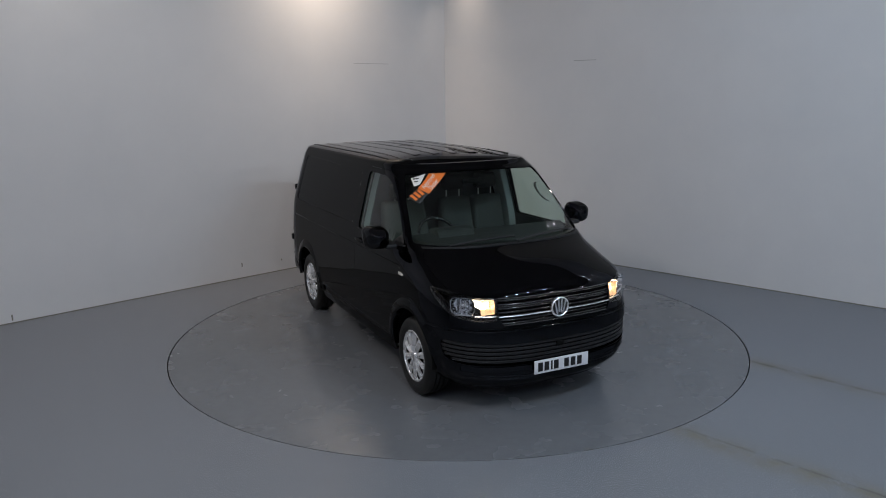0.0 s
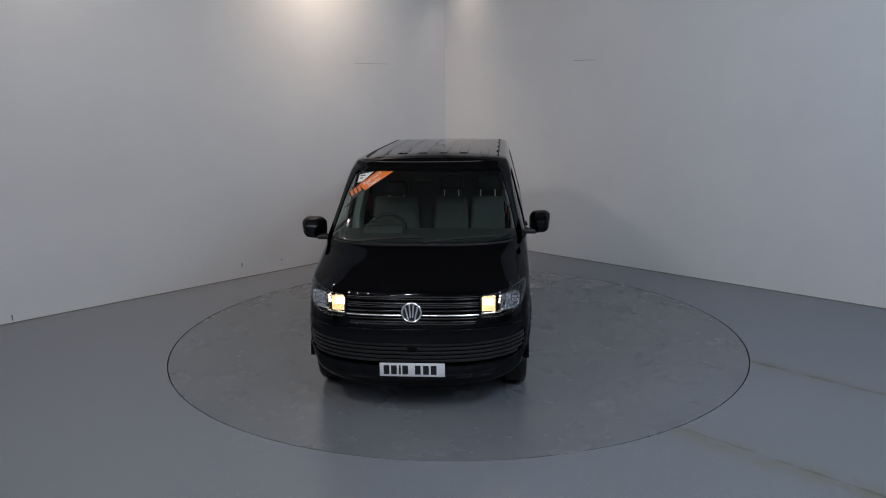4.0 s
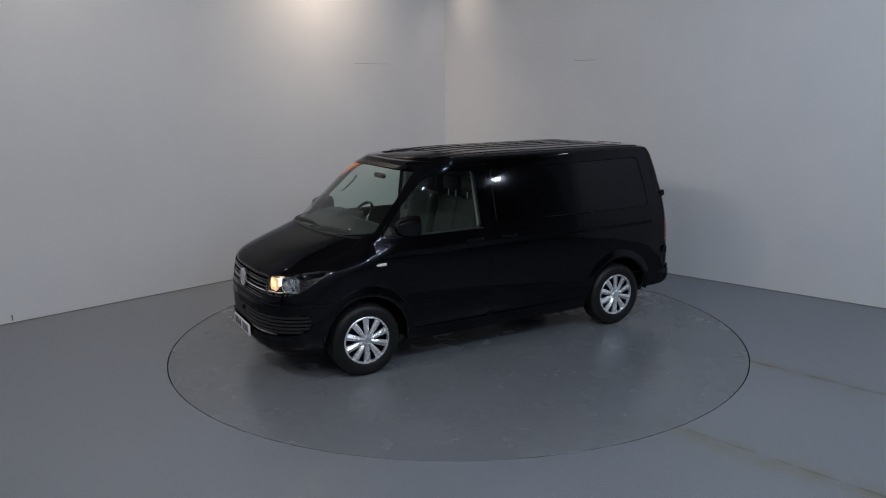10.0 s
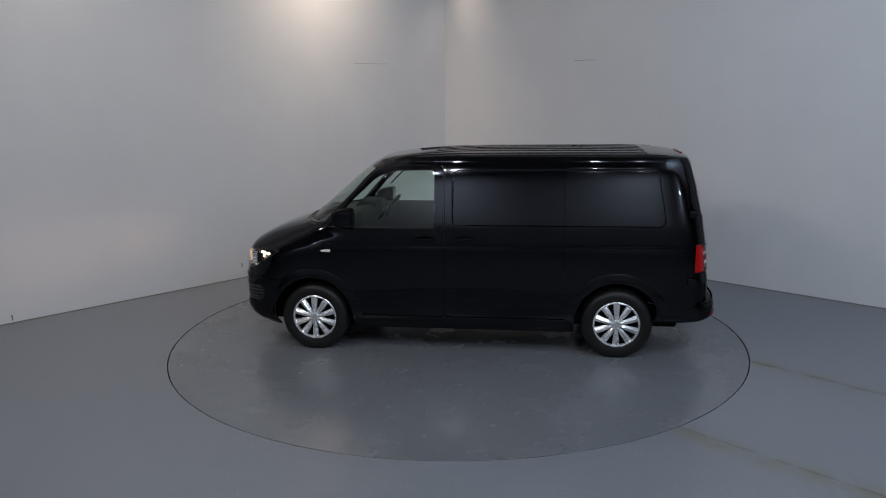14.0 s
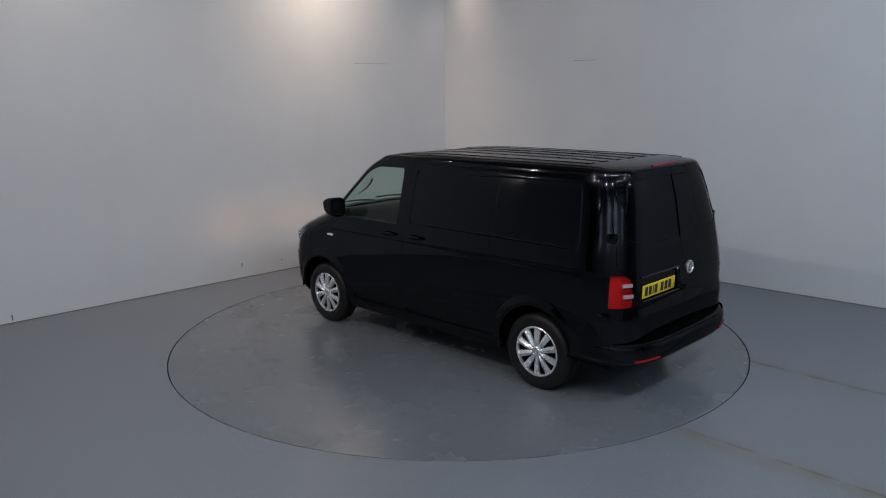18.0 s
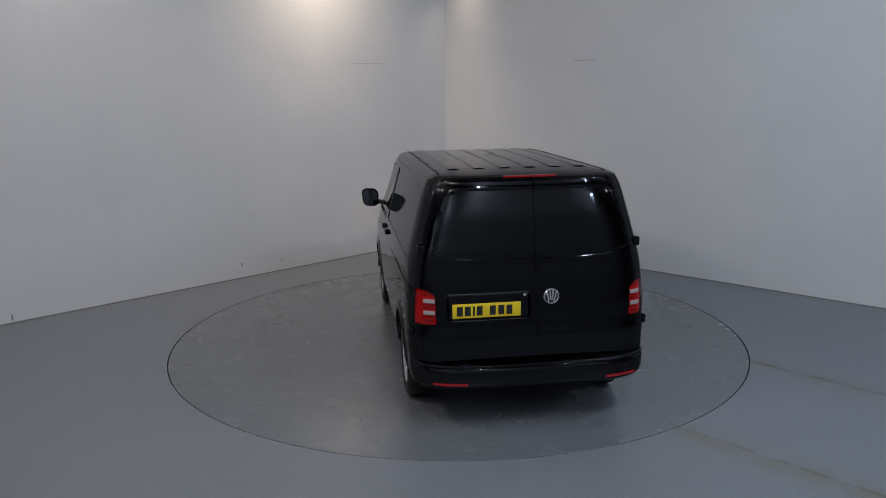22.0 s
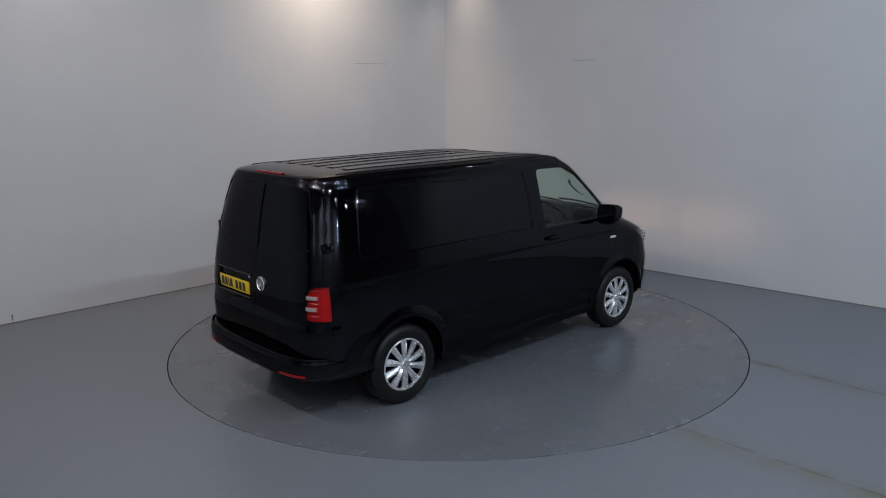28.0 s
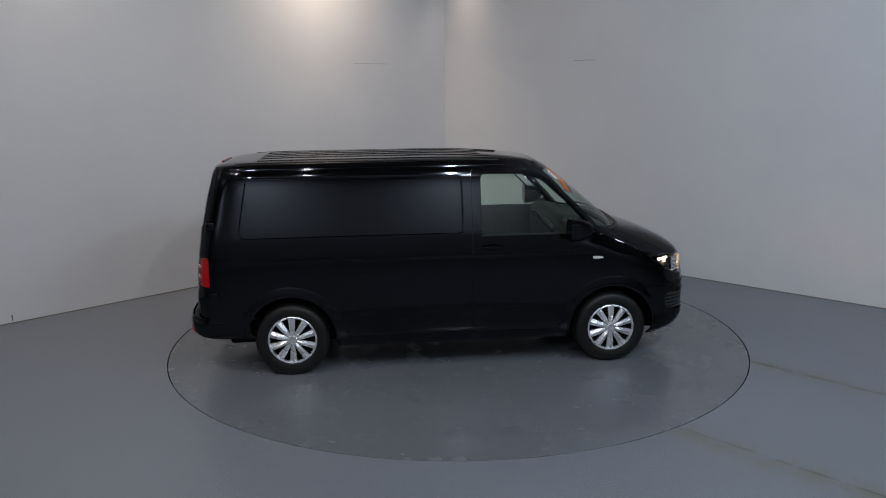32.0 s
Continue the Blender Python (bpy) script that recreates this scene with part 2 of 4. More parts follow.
def prism(poly, axes, lo, hi, bevel=0.0):
    """A flat polygon given in two axes, pushed along the third from lo to hi."""
    bm = bmesh.new()
    third = ({0, 1, 2} - set(axes)).pop()
    rows = []
    for h in (lo, hi):
        row = []
        for u, v in poly:
            c = [0, 0, 0]
            c[axes[0]], c[axes[1]], c[third] = u, v, h
            row.append(bm.verts.new(c))
        rows.append(row)
    n = len(poly)
    bm.faces.new(rows[0])
    bm.faces.new(rows[1])
    for i in range(n):
        j = (i + 1) % n
        bm.faces.new((rows[0][i], rows[0][j], rows[1][j], rows[1][i]))
    bmesh.ops.recalc_face_normals(bm, faces=bm.faces)
    if bevel:
        bmesh.ops.bevel(bm, geom=list(bm.edges), offset=bevel, segments=2, affect="EDGES", profile=0.5)
    return bm


def modify(ob, thick=0.0, bevel=0.0, offset=-1.0):
    if thick:
        s = ob.modifiers.new("thickness", "SOLIDIFY")
        s.thickness, s.offset, s.use_even_offset = thick, offset, False
    if bevel:
        b = ob.modifiers.new("edge", "BEVEL")
        b.width, b.segments, b.limit_method, b.angle_limit = bevel, 2, "ANGLE", radians(50)
    return ob


# ---- the room ----
CORNER = Vector((-0.152, 5.398, 0))
LEFT = Vector((-0.709, -0.705, 0)).normalized()
RIGHT = Vector((0.741, -0.671, 0)).normalized()
SPAN, LIT = 18.0, 12.6


def wall_between(name, a, b, inner, height, thick=0.2):
    """An upright wall whose inner face runs from a to b; inner: a point inside the room."""
    d = (b - a).normalized()
    n = Vector((-d.y, d.x, 0))
    if n.dot(inner - a) > 0:
        n = -n
    bm = bmesh.new()
    q = [a, b, b + n * thick, a + n * thick]
    lo = [bm.verts.new((p.x, p.y, -0.05)) for p in q]
    hi = [bm.verts.new((p.x, p.y, height)) for p in q]
    bm.faces.new(lo)
    bm.faces.new(hi)
    for i in range(4):
        j = (i + 1) % 4
        bm.faces.new((lo[i], lo[j], hi[j], hi[i]))
    bmesh.ops.recalc_face_normals(bm, faces=bm.faces)
    return tagged(part(name, bm, M_WALL, None, smooth=False), kind="structure")


A, B = CORNER + LEFT * SPAN, CORNER + RIGHT * SPAN
HALL = Vector((0, 0, 0))
# unseen walls close the hall; its uneven brightness is put into their tones
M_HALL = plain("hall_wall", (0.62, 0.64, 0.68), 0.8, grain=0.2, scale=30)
M_SIDE = plain("half_dim_hall_wall", (0.36, 0.37, 0.41), 0.8, grain=0.2, scale=30)
M_DIM = plain("dim_hall_wall", (0.12, 0.125, 0.14), 0.8, grain=0.2, scale=30)
tagged(wall_between("wall_left", CORNER, CORNER + LEFT * LIT, HALL, CEILING), "smooth pale grey painted studio wall")
tagged(wall_between("wall_right", CORNER, CORNER + RIGHT * LIT, HALL, CEILING), "smooth pale grey painted studio wall")
BACK = -9.25
A2, B2 = Vector((A.x, BACK, 0)), Vector((B.x, BACK, 0))
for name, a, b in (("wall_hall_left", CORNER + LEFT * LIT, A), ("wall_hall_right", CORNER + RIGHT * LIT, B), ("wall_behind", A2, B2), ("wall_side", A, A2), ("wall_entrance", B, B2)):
    ob = tagged(wall_between(name, a, b, HALL, CEILING), "unseen wall closing the hall, toned for reflections in the van")
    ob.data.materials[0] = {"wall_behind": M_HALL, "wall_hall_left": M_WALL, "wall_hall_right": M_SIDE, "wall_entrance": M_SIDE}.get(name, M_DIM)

bm = bmesh.new()
bm.faces.new([bm.verts.new((p.x, p.y, CEILING)) for p in (CORNER, A, A2, B2, B)])
tagged(modify(part("ceiling", bm, M_CEIL, None, smooth=False), 0.1, offset=0), "plain dull ceiling of the hall", kind="structure")



def along_wall(name, start, way, a, b, z0, z1, out, material, label):
    """A thin strip on a wall between two lengths along it."""
    n = Vector((-way.y, way.x, 0))
    if n.dot(HALL - start) < 0:
        n = -n
    bm = bmesh.new()
    q = [start + way * a + n * 0.001, start + way * b + n * 0.001, start + way * b + n * out, start + way * a + n * out]
    lo = [bm.verts.new((p.x, p.y, z0)) for p in q]
    hi = [bm.verts.new((p.x, p.y, z1)) for p in q]
    bm.faces.new(lo)
    bm.faces.new(hi)
    for i in range(4):
        j = (i + 1) % 4
        bm.faces.new((lo[i], lo[j], hi[j], hi[i]))
    bmesh.ops.recalc_face_normals(bm, faces=bm.faces)
    return tagged(part(name, bm, material, None, smooth=False), label, kind="structure")


M_SEAM = plain("seam_grey", (0.42, 0.42, 0.43), 0.8)
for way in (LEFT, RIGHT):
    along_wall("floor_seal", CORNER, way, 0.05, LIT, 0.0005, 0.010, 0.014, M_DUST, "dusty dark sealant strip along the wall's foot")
along_wall("wall_seam", CORNER, LEFT, 1.25, 1.95, 2.995, 3.001, 0.002, M_SEAM, "faint panel seam in the wall")
along_wall("wall_seam", CORNER, RIGHT, 2.60, 2.98, 2.975, 2.983, 0.002, M_SEAM, "faint panel seam in the wall")
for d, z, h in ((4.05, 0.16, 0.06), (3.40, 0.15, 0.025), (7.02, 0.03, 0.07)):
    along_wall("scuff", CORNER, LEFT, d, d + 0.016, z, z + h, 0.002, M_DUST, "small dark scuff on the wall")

R_TABLE = 2.973
bm = bmesh.new()
n = 160
inner = [bm.verts.new((math.cos(2 * math.pi * i / n) * (R_TABLE + 0.006), math.sin(2 * math.pi * i / n) * (R_TABLE + 0.006), 0)) for i in range(n)]
outer = [bm.verts.new((math.cos(2 * math.pi * i / n) * 26, math.sin(2 * math.pi * i / n) * 26, 0)) for i in range(n)]
pit = [bm.verts.new((v.co.x, v.co.y, -0.05)) for v in inner]
for i in range(n):
    j = (i + 1) % n
    bm.faces.new((inner[i], outer[i], outer[j], inner[j]))
    bm.faces.new((inner[i], inner[j], pit[j], pit[i]))
tagged(part("floor", bm, M_FLOOR, None, smooth=False), "grey speckled epoxy floor", kind="structure")

# the pit below the turntable's gap
bm = bmesh.new()
bmesh.ops.create_circle(bm, cap_ends=True, radius=R_TABLE + 0.1, segments=96, matrix=pose(0, 0, -0.05))
tagged(part("pit", bm, M_GAP, None, smooth=False), "black pit under the turntable", kind="structure")

turntable = tagged(new("turntable"), "round grey epoxy-coated vehicle turntable flush with the floor", "turntable")
deck = lathe([(-0.045, 0.01), (-0.045, R_TABLE - 0.003), (-0.004, R_TABLE - 0.003), (-0.001, R_TABLE - 0.006), (0.0, R_TABLE - 0.012), (0.0, 0.01)], "z", 160, closed=True)
part("deck", deck, M_DECK, turntable, "worn satin grey deck")
# added ring: the gap's darkness is painted round the deck's edge
rim = lathe([(-0.044, R_TABLE - 0.002), (-0.044, R_TABLE), (-0.002, R_TABLE), (-0.001, R_TABLE - 0.002)], "z", 160, closed=True)
part("rim", rim, M_GAP, turntable, "added black ring that darkens the gap round the deck")

# ---- the van: x forward, y to its left, z up, origin on the ground between the axles ----
van = tagged(new("van"), "glossy black panel van with silver wheel covers, sidelights on", "van")

# plan outline by height: half width, front x, length and power of the front cap, the same of the rear
SLICES = [
    (0.22, 0.79, 2.25, 0.8, 3, -2.33, 0.9, 7), (0.28, 0.87, 2.325, 0.8, 3.1, -2.36, 0.9, 7), (0.34, 0.905, 2.355, 0.8, 3.2, -2.38, 0.9, 7),
    (0.44, 0.932, 2.365, 0.8, 3.2, -2.39, 0.9, 7), (0.52, 0.94, 2.372, 0.8, 3.2, -2.385, 0.9, 7), (0.63, 0.946, 2.372, 0.8, 3.2, -2.38, 0.9, 7),
    (0.75, 0.948, 2.362, 0.8, 3.2, -2.384, 0.9, 7), (0.85, 0.948, 2.35, 0.8, 3.1, -2.368, 0.9, 7), (0.98, 0.946, 2.325, 0.82, 3, -2.362, 0.9, 7),
    (1.04, 0.944, 2.284, 0.88, 2.85, -2.355, 0.9, 7), (1.085, 0.942, 2.213, 0.95, 2.7, -2.35, 0.9, 7), (1.095, 0.941, 2.195, 0.96, 2.68, -2.348, 0.9, 7),
    (1.13, 0.9415, 2.126, 1, 2.62, -2.345, 0.9, 7), (1.17, 0.938, 2.028, 1, 2.62, -2.34, 0.9, 7), (1.21, 0.934, 1.902, 0.95, 2.7, -2.334, 0.9, 7),
    (1.25, 0.93, 1.765, 0.8, 2.85, -2.327, 0.9, 7), (1.28, 0.926, 1.67, 0.7, 2.95, -2.322, 0.9, 7), (1.35, 0.91, 1.588, 0.66, 3, -2.316, 0.85, 6.8),
    (1.515, 0.868, 1.396, 0.58, 3, -2.288, 0.75, 6.2), (1.65, 0.833, 1.236, 0.52, 3, -2.264, 0.64, 5.6), (1.77, 0.8, 1.092, 0.47, 3, -2.234, 0.52, 5),
    (1.845, 0.777, 0.986, 0.45, 2.9, -2.213, 0.44, 4.6), (1.88, 0.764, 0.923, 0.45, 2.8, -2.202, 0.4, 4.2), (1.9, 0.748, 0.88, 0.45, 2.8, -2.191, 0.38, 4)]
SL = np.array(SLICES)
TOP, CROWN, MID = 1.90, 0.074, -0.62


KNOWN = {}


def at_height(z):
    """The outline's numbers at a height, by a smoothed curve through the table."""
    key = round(z, 5)
    if key not in KNOWN:
        low, high_z = SL[0, 0], SL[-1, 0]
        KNOWN[key] = tuple(float(v) for v in sum(k * curve_at(min(max(z + d, low), high_z)) for d, k in ((-0.024, 0.11), (-0.012, 0.22), (0.0, 0.34), (0.012, 0.22), (0.024, 0.11))))
    return KNOWN[key]


def curve_at(z):
    zs = SL[:, 0]
    i = int(np.clip(np.searchsorted(zs, z) - 1, 0, len(zs) - 2))
    h = zs[i + 1] - zs[i]
    t = min(max((z - zs[i]) / h, 0.0), 1.0)
    d = np.diff(SL[:, 1:], axis=0) / np.diff(zs)[:, None]

    def slope(k):
        if k <= 0:
            return d[0]
        if k >= len(d):
            return d[-1]
        same = d[k - 1] * d[k] > 0
        return np.where(same, 2 * d[k - 1] * d[k] / np.where(same, d[k - 1] + d[k], 1), 0)
    m0, m1 = slope(i), slope(i + 1)
    p0, p1 = SL[i, 1:], SL[i + 1, 1:]
    return ((2 * t**3 - 3 * t**2 + 1) * p0 + (t**3 - 2 * t**2 + t) * h * m0 + (-2 * t**3 + 3 * t**2) * p1 + (t**3 - t**2) * h * m1)


def cap(w, length, power, count):
    """Points of a quarter outline from the middle to the side, evenly spaced: back from the tip, across."""
    a = np.linspace(0, math.pi / 2, 400)
    x, y = np.cos(a) ** (2 / power), np.sin(a) ** (2 / power)
    s = np.concatenate([[0], np.cumsum(np.hypot(np.diff(x * length), np.diff(y * w)))])
    k = np.linspace(0, s[-1], count + 1)
    return np.interp(k, s, (1 - x) * length), np.interp(k, s, y * w)


def front_x(y, z):
    """Where the nose's surface lies at a place across and a height."""
    w, xf, length, power, xr, back, bend = at_height(z)
    u = min(abs(y) / w, 1.0)
    return xf - length + length * (1 - u**power) ** (1 / power)


def rear_x(y, z):
    w, xf, length, power, xr, back, bend = at_height(z)
    u = min(abs(y) / w, 1.0)
    return xr + back - back * (1 - u**bend) ** (1 / bend)


def half_width(z, x=0.0):
    w, xf, length, power, xr, back, bend = at_height(z)
    u = max(0.0, (xr + back - x) / back)
    return w * (1 - min(u, 1.0) ** bend) ** (1 / bend)


def ring_at(z):
    w, xf, length, power, xr, back, bend = at_height(z)
    fx, fy = cap(w, length, power, 30)
    rx, ry = cap(w, back, bend, 30)
    xs = np.linspace(xf - length, xr + back, 28)[1:-1]
    half = [(xf - a, b) for a, b in zip(fx, fy)] + [(x, w) for x in xs] + [(xr + a, b) for a, b in zip(rx[::-1], ry[::-1])]
    return half + [(x, -y) for x, y in half[-2:0:-1]]


def shell():
    zs = list(np.linspace(0.22, 1.02, 28)) + list(np.arange(1.04, 1.085, 0.0112)) + [1.0875, 1.0925, 1.098] + list(np.arange(1.11, 1.285, 0.0125)) + list(np.linspace(1.295, 1.90, 21))
    rows = [[(x, y, z) for x, y in ring_at(z)] for z in zs]
    last = rows[-1]
    for k in (0.985, 0.965, 0.94, 0.91, 0.87, 0.82, 0.76, 0.68, 0.58, 0.47, 0.36, 0.25, 0.14, 0.05):
        h = (1 - k**2.9) ** (1 / 2.9)
        # the roof falls a little towards the windscreen
        rows.append([(MID + (x - MID) * k, y * k, TOP + h * (CROWN - 0.045 * min(1.0, max(0.0, ((MID + (x - MID) * k) + 0.3) / 1.1)) ** 2)) for x, y, z in last])
    bm = bmesh.new()
    vs = [[bm.verts.new(p) for p in r] for r in rows]
    n = len(vs[0])
    for p, q in zip(vs, vs[1:]):
        for i in range(n):
            j = (i + 1) % n
            bm.faces.new((p[i], p[j], q[j], q[i]))
    bm.faces.new(vs[-1])
    bm.normal_update()
    return bm


XZ, YZ, XY = (0, 2), (1, 2), (0, 1)


def rounded(pts, r, n=4):
    """Rounds the corners of a polygon."""
    out = []
    m = len(pts)
    for i in range(m):
        p, a, b = Vector(pts[i]), Vector(pts[i - 1]), Vector(pts[(i + 1) % m])
        d1, d2 = (a - p), (b - p)
        k = min(r, d1.length * 0.45, d2.length * 0.45)
        s, e = p + d1.normalized() * k, p + d2.normalized() * k
        for t in range(n + 1):
            t /= n
            q = s * (1 - t) ** 2 + p * 2 * t * (1 - t) + e * t**2
            out.append((q.x, q.y))
    return out


def grown(pts, d):
    """The polygon pushed outwards by d."""
    area = sum(a[0] * b[1] - b[0] * a[1] for a, b in zip(pts, pts[1:] + pts[:1]))
    sgn = 1 if area > 0 else -1
    out = []
    m = len(pts)
    for i in range(m):
        a, p, b = Vector(pts[i - 1]), Vector(pts[i]), Vector(pts[(i + 1) % m])
        e1, e2 = (p - a).normalized(), (b - p).normalized()
        n1, n2 = Vector((e1.y, -e1.x)) * sgn, Vector((e2.y, -e2.x)) * sgn
        nn = (n1 + n2)
        nn = nn / max(0.4, nn.length_squared / 2) if nn.length > 1e-6 else n1
        q = p + nn * d
        out.append((q.x, q.y))
    return out


def inside(u, v, pts):
    c = False
    for (x0, y0), (x1, y1) in zip(pts, pts[1:] + pts[:1]):
        if (y0 > v) != (y1 > v) and u < (x1 - x0) * (v - y0) / (y1 - y0) + x0:
            c = not c
    return c


def score(bm, pts, axes, near):
    """Cuts the mesh along a polygon's edges."""
    i, j = axes
    for (a0, a1), (b0, b1) in zip(pts, pts[1:] + pts[:1]):
        d = Vector((b0 - a0, b1 - a1))
        if d.length < 1e-6:
            continue
        lo0, hi0, lo1, hi1 = min(a0, b0) - 1e-4, max(a0, b0) + 1e-4, min(a1, b1) - 1e-4, max(a1, b1) + 1e-4
        no, co = [0, 0, 0], [0, 0, 0]
        no[i], no[j] = -d.y, d.x
        co[i], co[j] = a0, a1
        fs = []
        for f in bm.faces:
            us = [v.co[i] for v in f.verts]
            ws = [v.co[j] for v in f.verts]
            if max(us) >= lo0 and min(us) <= hi0 and max(ws) >= lo1 and min(ws) <= hi1 and near(f.calc_center_median()):
                fs.append(f)
        if fs:
            geom = fs + list({e for f in fs for e in f.edges}) + list({v for f in fs for v in f.verts})
            bmesh.ops.bisect_plane(bm, geom=geom, dist=1e-6, plane_co=co, plane_no=no)


def cut_out(bm, pts, axes, near):
    """Removes what lies within the polygon."""
    score(bm, pts, axes, near)
    i, j = axes
    gone = []
    for f in bm.faces:
        c = f.calc_center_median()
        if near(c) and inside(c[i], c[j], pts):
            gone.append(f)
    bmesh.ops.delete(bm, geom=gone, context="FACES")


def patch(pts, axes, near, lift=0.0, base=None):
    """A piece of the outer skin within the polygon, pushed out by lift."""
    bm = (base or BASE).copy()
    i, j = axes
    lo0, hi0 = min(p[0] for p in pts) - 0.12, max(p[0] for p in pts) + 0.12
    lo1, hi1 = min(p[1] for p in pts) - 0.12, max(p[1] for p in pts) + 0.12
    gone = []
    for f in bm.faces:
        c = f.calc_center_median()
        if not near(c) or not (lo0 < c[i] < hi0 and lo1 < c[j] < hi1):
            if len(f.verts) < 6:
                gone.append(f)
    bmesh.ops.delete(bm, geom=gone, context="FACES")
    score(bm, pts, axes, lambda c: True)
    gone = []
    for f in bm.faces:
        c = f.calc_center_median()
        if not inside(c[i], c[j], pts):
            gone.append(f)
    bmesh.ops.delete(bm, geom=gone, context="FACES")
    bm.normal_update()
    if lift:
        for v in bm.verts:
            v.co += v.normal * lift
    return bm


STEEP = {}


def press(bm, pts, axes, near, depth=0.008, slope=0.023, gain=2.0):
    """Presses the skin inwards within the polygon, with a sloping edge."""
    middle, inner = grown(pts, -slope / 2), grown(pts, -slope)
    for ring in (pts, middle, inner):
        score(bm, ring, axes, near)
    bm.normal_update()
    i, j = axes
    half, full = grown(middle, 0.001), grown(inner, 0.001)
    half_in = grown(middle, -0.001)
    bend = []
    for v, n in [(v, v.normal.copy()) for v in bm.verts if near(v.co) and inside(v.co[i], v.co[j], half)]:
        deep = inside(v.co[i], v.co[j], full)
        if not inside(v.co[i], v.co[j], half_in):
            bend.append(v)
        v.co -= n * depth * (1.0 if deep else 0.5)
    bm.normal_update()
    for v in bend:
        way = skin_normal(v.co)
        STEEP[tuple(round(c, 5) for c in v.co)] = (way + (v.normal - way) * gain).normalized()


def left(c):
    return c.y > 0.3 and c.x < 2.2


def right(c):
    return c.y < -0.3 and c.x < 2.2


def nose(c):
    return c.x > 0.6


def tail(c):
    return c.x < -1.9


def flip(pts):
    return [(-a, b) for a, b in pts]


def level(x, y, z):
    """Zero on the outer skin, above it outside."""
    if z > TOP:
        h = min((z - TOP) / CROWN, 0.99999)
        k = max((1 - h**2.9) ** (1 / 2.9), 0.02)
        x, y, z = MID + (x - MID) / k, y / k, TOP
    w, xf, length, power, xr, back, bend = at_height(z)
    u = abs(y) / w
    v = (x - xf + length) / length
    if v > 0:
        return (u**power + v**power) ** (1 / power) - 1
    v = (xr + back - x) / back
    if v > 0:
        return (u**bend + v**bend) ** (1 / bend) - 1
    return u - 1


def skin_normal(p):
    """The way out of the smooth skin at a place on it."""
    e = 0.004
    g = Vector([level(*(p + d)) - level(*(p - d)) for d in (Vector((e, 0, 0)), Vector((0, e, 0)), Vector((0, 0, e)))])
    return g.normalized() if g.length > 1e-9 else Vector((0, 0, 1))


def skin_part(name, bm, material, parent, label="", rim=0.014):
    """A body panel: its edges are turned in, and it takes the smooth skin's shading."""
    edges = [e for e in bm.edges if e.is_boundary]
    ways = {}
    for e in edges:
        for v in e.verts:
            if v not in ways:
                ways[v] = skin_normal(v.co)
    old = {tuple(round(c, 6) for c in v.co): n for v, n in ways.items()}
    edge_ring = set()
    for k, drop in enumerate((min(0.004, rim * 0.5), rim)):
        made = bmesh.ops.extrude_edge_only(bm, edges=edges)
        edges = [g for g in made["geom"] if isinstance(g, bmesh.types.BMEdge)]
        lower = {}
        for v in [g for g in made["geom"] if isinstance(g, bmesh.types.BMVert)]:
            n = old[tuple(round(c, 6) for c in v.co)]
            v.co -= n * (drop if k == 0 else drop - min(0.004, rim * 0.5))
            lower[tuple(round(c, 6) for c in v.co)] = n
        if k == 0:
            edge_ring = {g for g in made["geom"] if isinstance(g, bmesh.types.BMFace)}
            first = set(lower)
        old = lower
    bm.normal_update()
    loops = []
    seen = {}
    for f in bm.faces:
        f.smooth = True
    bm.faces.index_update()
    for f in bm.faces:
        fn = f.normal
        for v in f.verts:
            if v not in seen:
                seen[v] = skin_normal(v.co)
            n = seen[v]
            key = tuple(round(c, 5) for c in v.co)
            if key in STEEP and fn.dot(n) > 0.7:
                loops.append(STEEP[key])
            elif f in edge_ring and v in ways:
                loops.append(n)
            else:
                loops.append(n if fn.dot(n) > 0.75 else fn.copy())
    me = bpy.data.meshes.new(name)
    bm.to_mesh(me)
    bm.free()
    me.materials.append(material)
    me.normals_split_custom_set([tuple(n) for n in loops])
    ob = new(name, me)
    ob.parent = parent
    return tagged(ob, label)


BASE = shell()
score(BASE, [(-2.205, 0.80), (-2.205, 1.20)], XZ, tail)


# outlines, in metres on the van
def arch(x, r=0.405, z=0.355, n=22, base=0.10):
    return [(x + r, base)] + [(x + r * math.cos(math.pi * k / n), z + r * math.sin(math.pi * k / n)) for k in range(n + 1)] + [(x - r, base)]


DOOR = rounded([(1.40, 0.375), (1.385, 1.225), (1.155, 1.50), (0.855, 1.80), (0.69, 1.862), (0.175, 1.868), (0.172, 0.375)], 0.05)
DOOR_GLASS = rounded([(1.315, 1.272), (1.085, 1.535), (0.845, 1.752), (0.68, 1.814), (0.265, 1.820), (0.258, 1.272)], 0.05)
SLIDER = rounded([(0.162, 0.375), (0.162, 1.866), (-0.985, 1.872), (-0.985, 0.80), (-1.02, 0.70), (-1.06, 0.375)], 0.04)
SLIDER_PANEL = rounded([(0.095, 1.285), (0.095, 1.822), (-1.10, 1.832), (-1.10, 1.285)], 0.05)
QUARTER_PANEL = rounded([(-0.90, 1.285), (-0.90, 1.830), (-1.86, 1.838), (-1.94, 1.33), (-1.90, 1.285)], 0.05)
LONG_PANEL = rounded([(0.10, 1.285), (0.10, 1.822), (-1.86, 1.838), (-1.94, 1.33), (-1.90, 1.285)], 0.05)
SCREEN = rounded([(-0.845, 1.300), (-0.45, 1.280), (0.0, 1.274), (0.45, 1.280), (0.845, 1.300), (0.760, 1.64), (0.685, 1.836), (0.3, 1.848), (0, 1.851), (-0.3, 1.848), (-0.685, 1.836), (-0.760, 1.64)], 0.03)
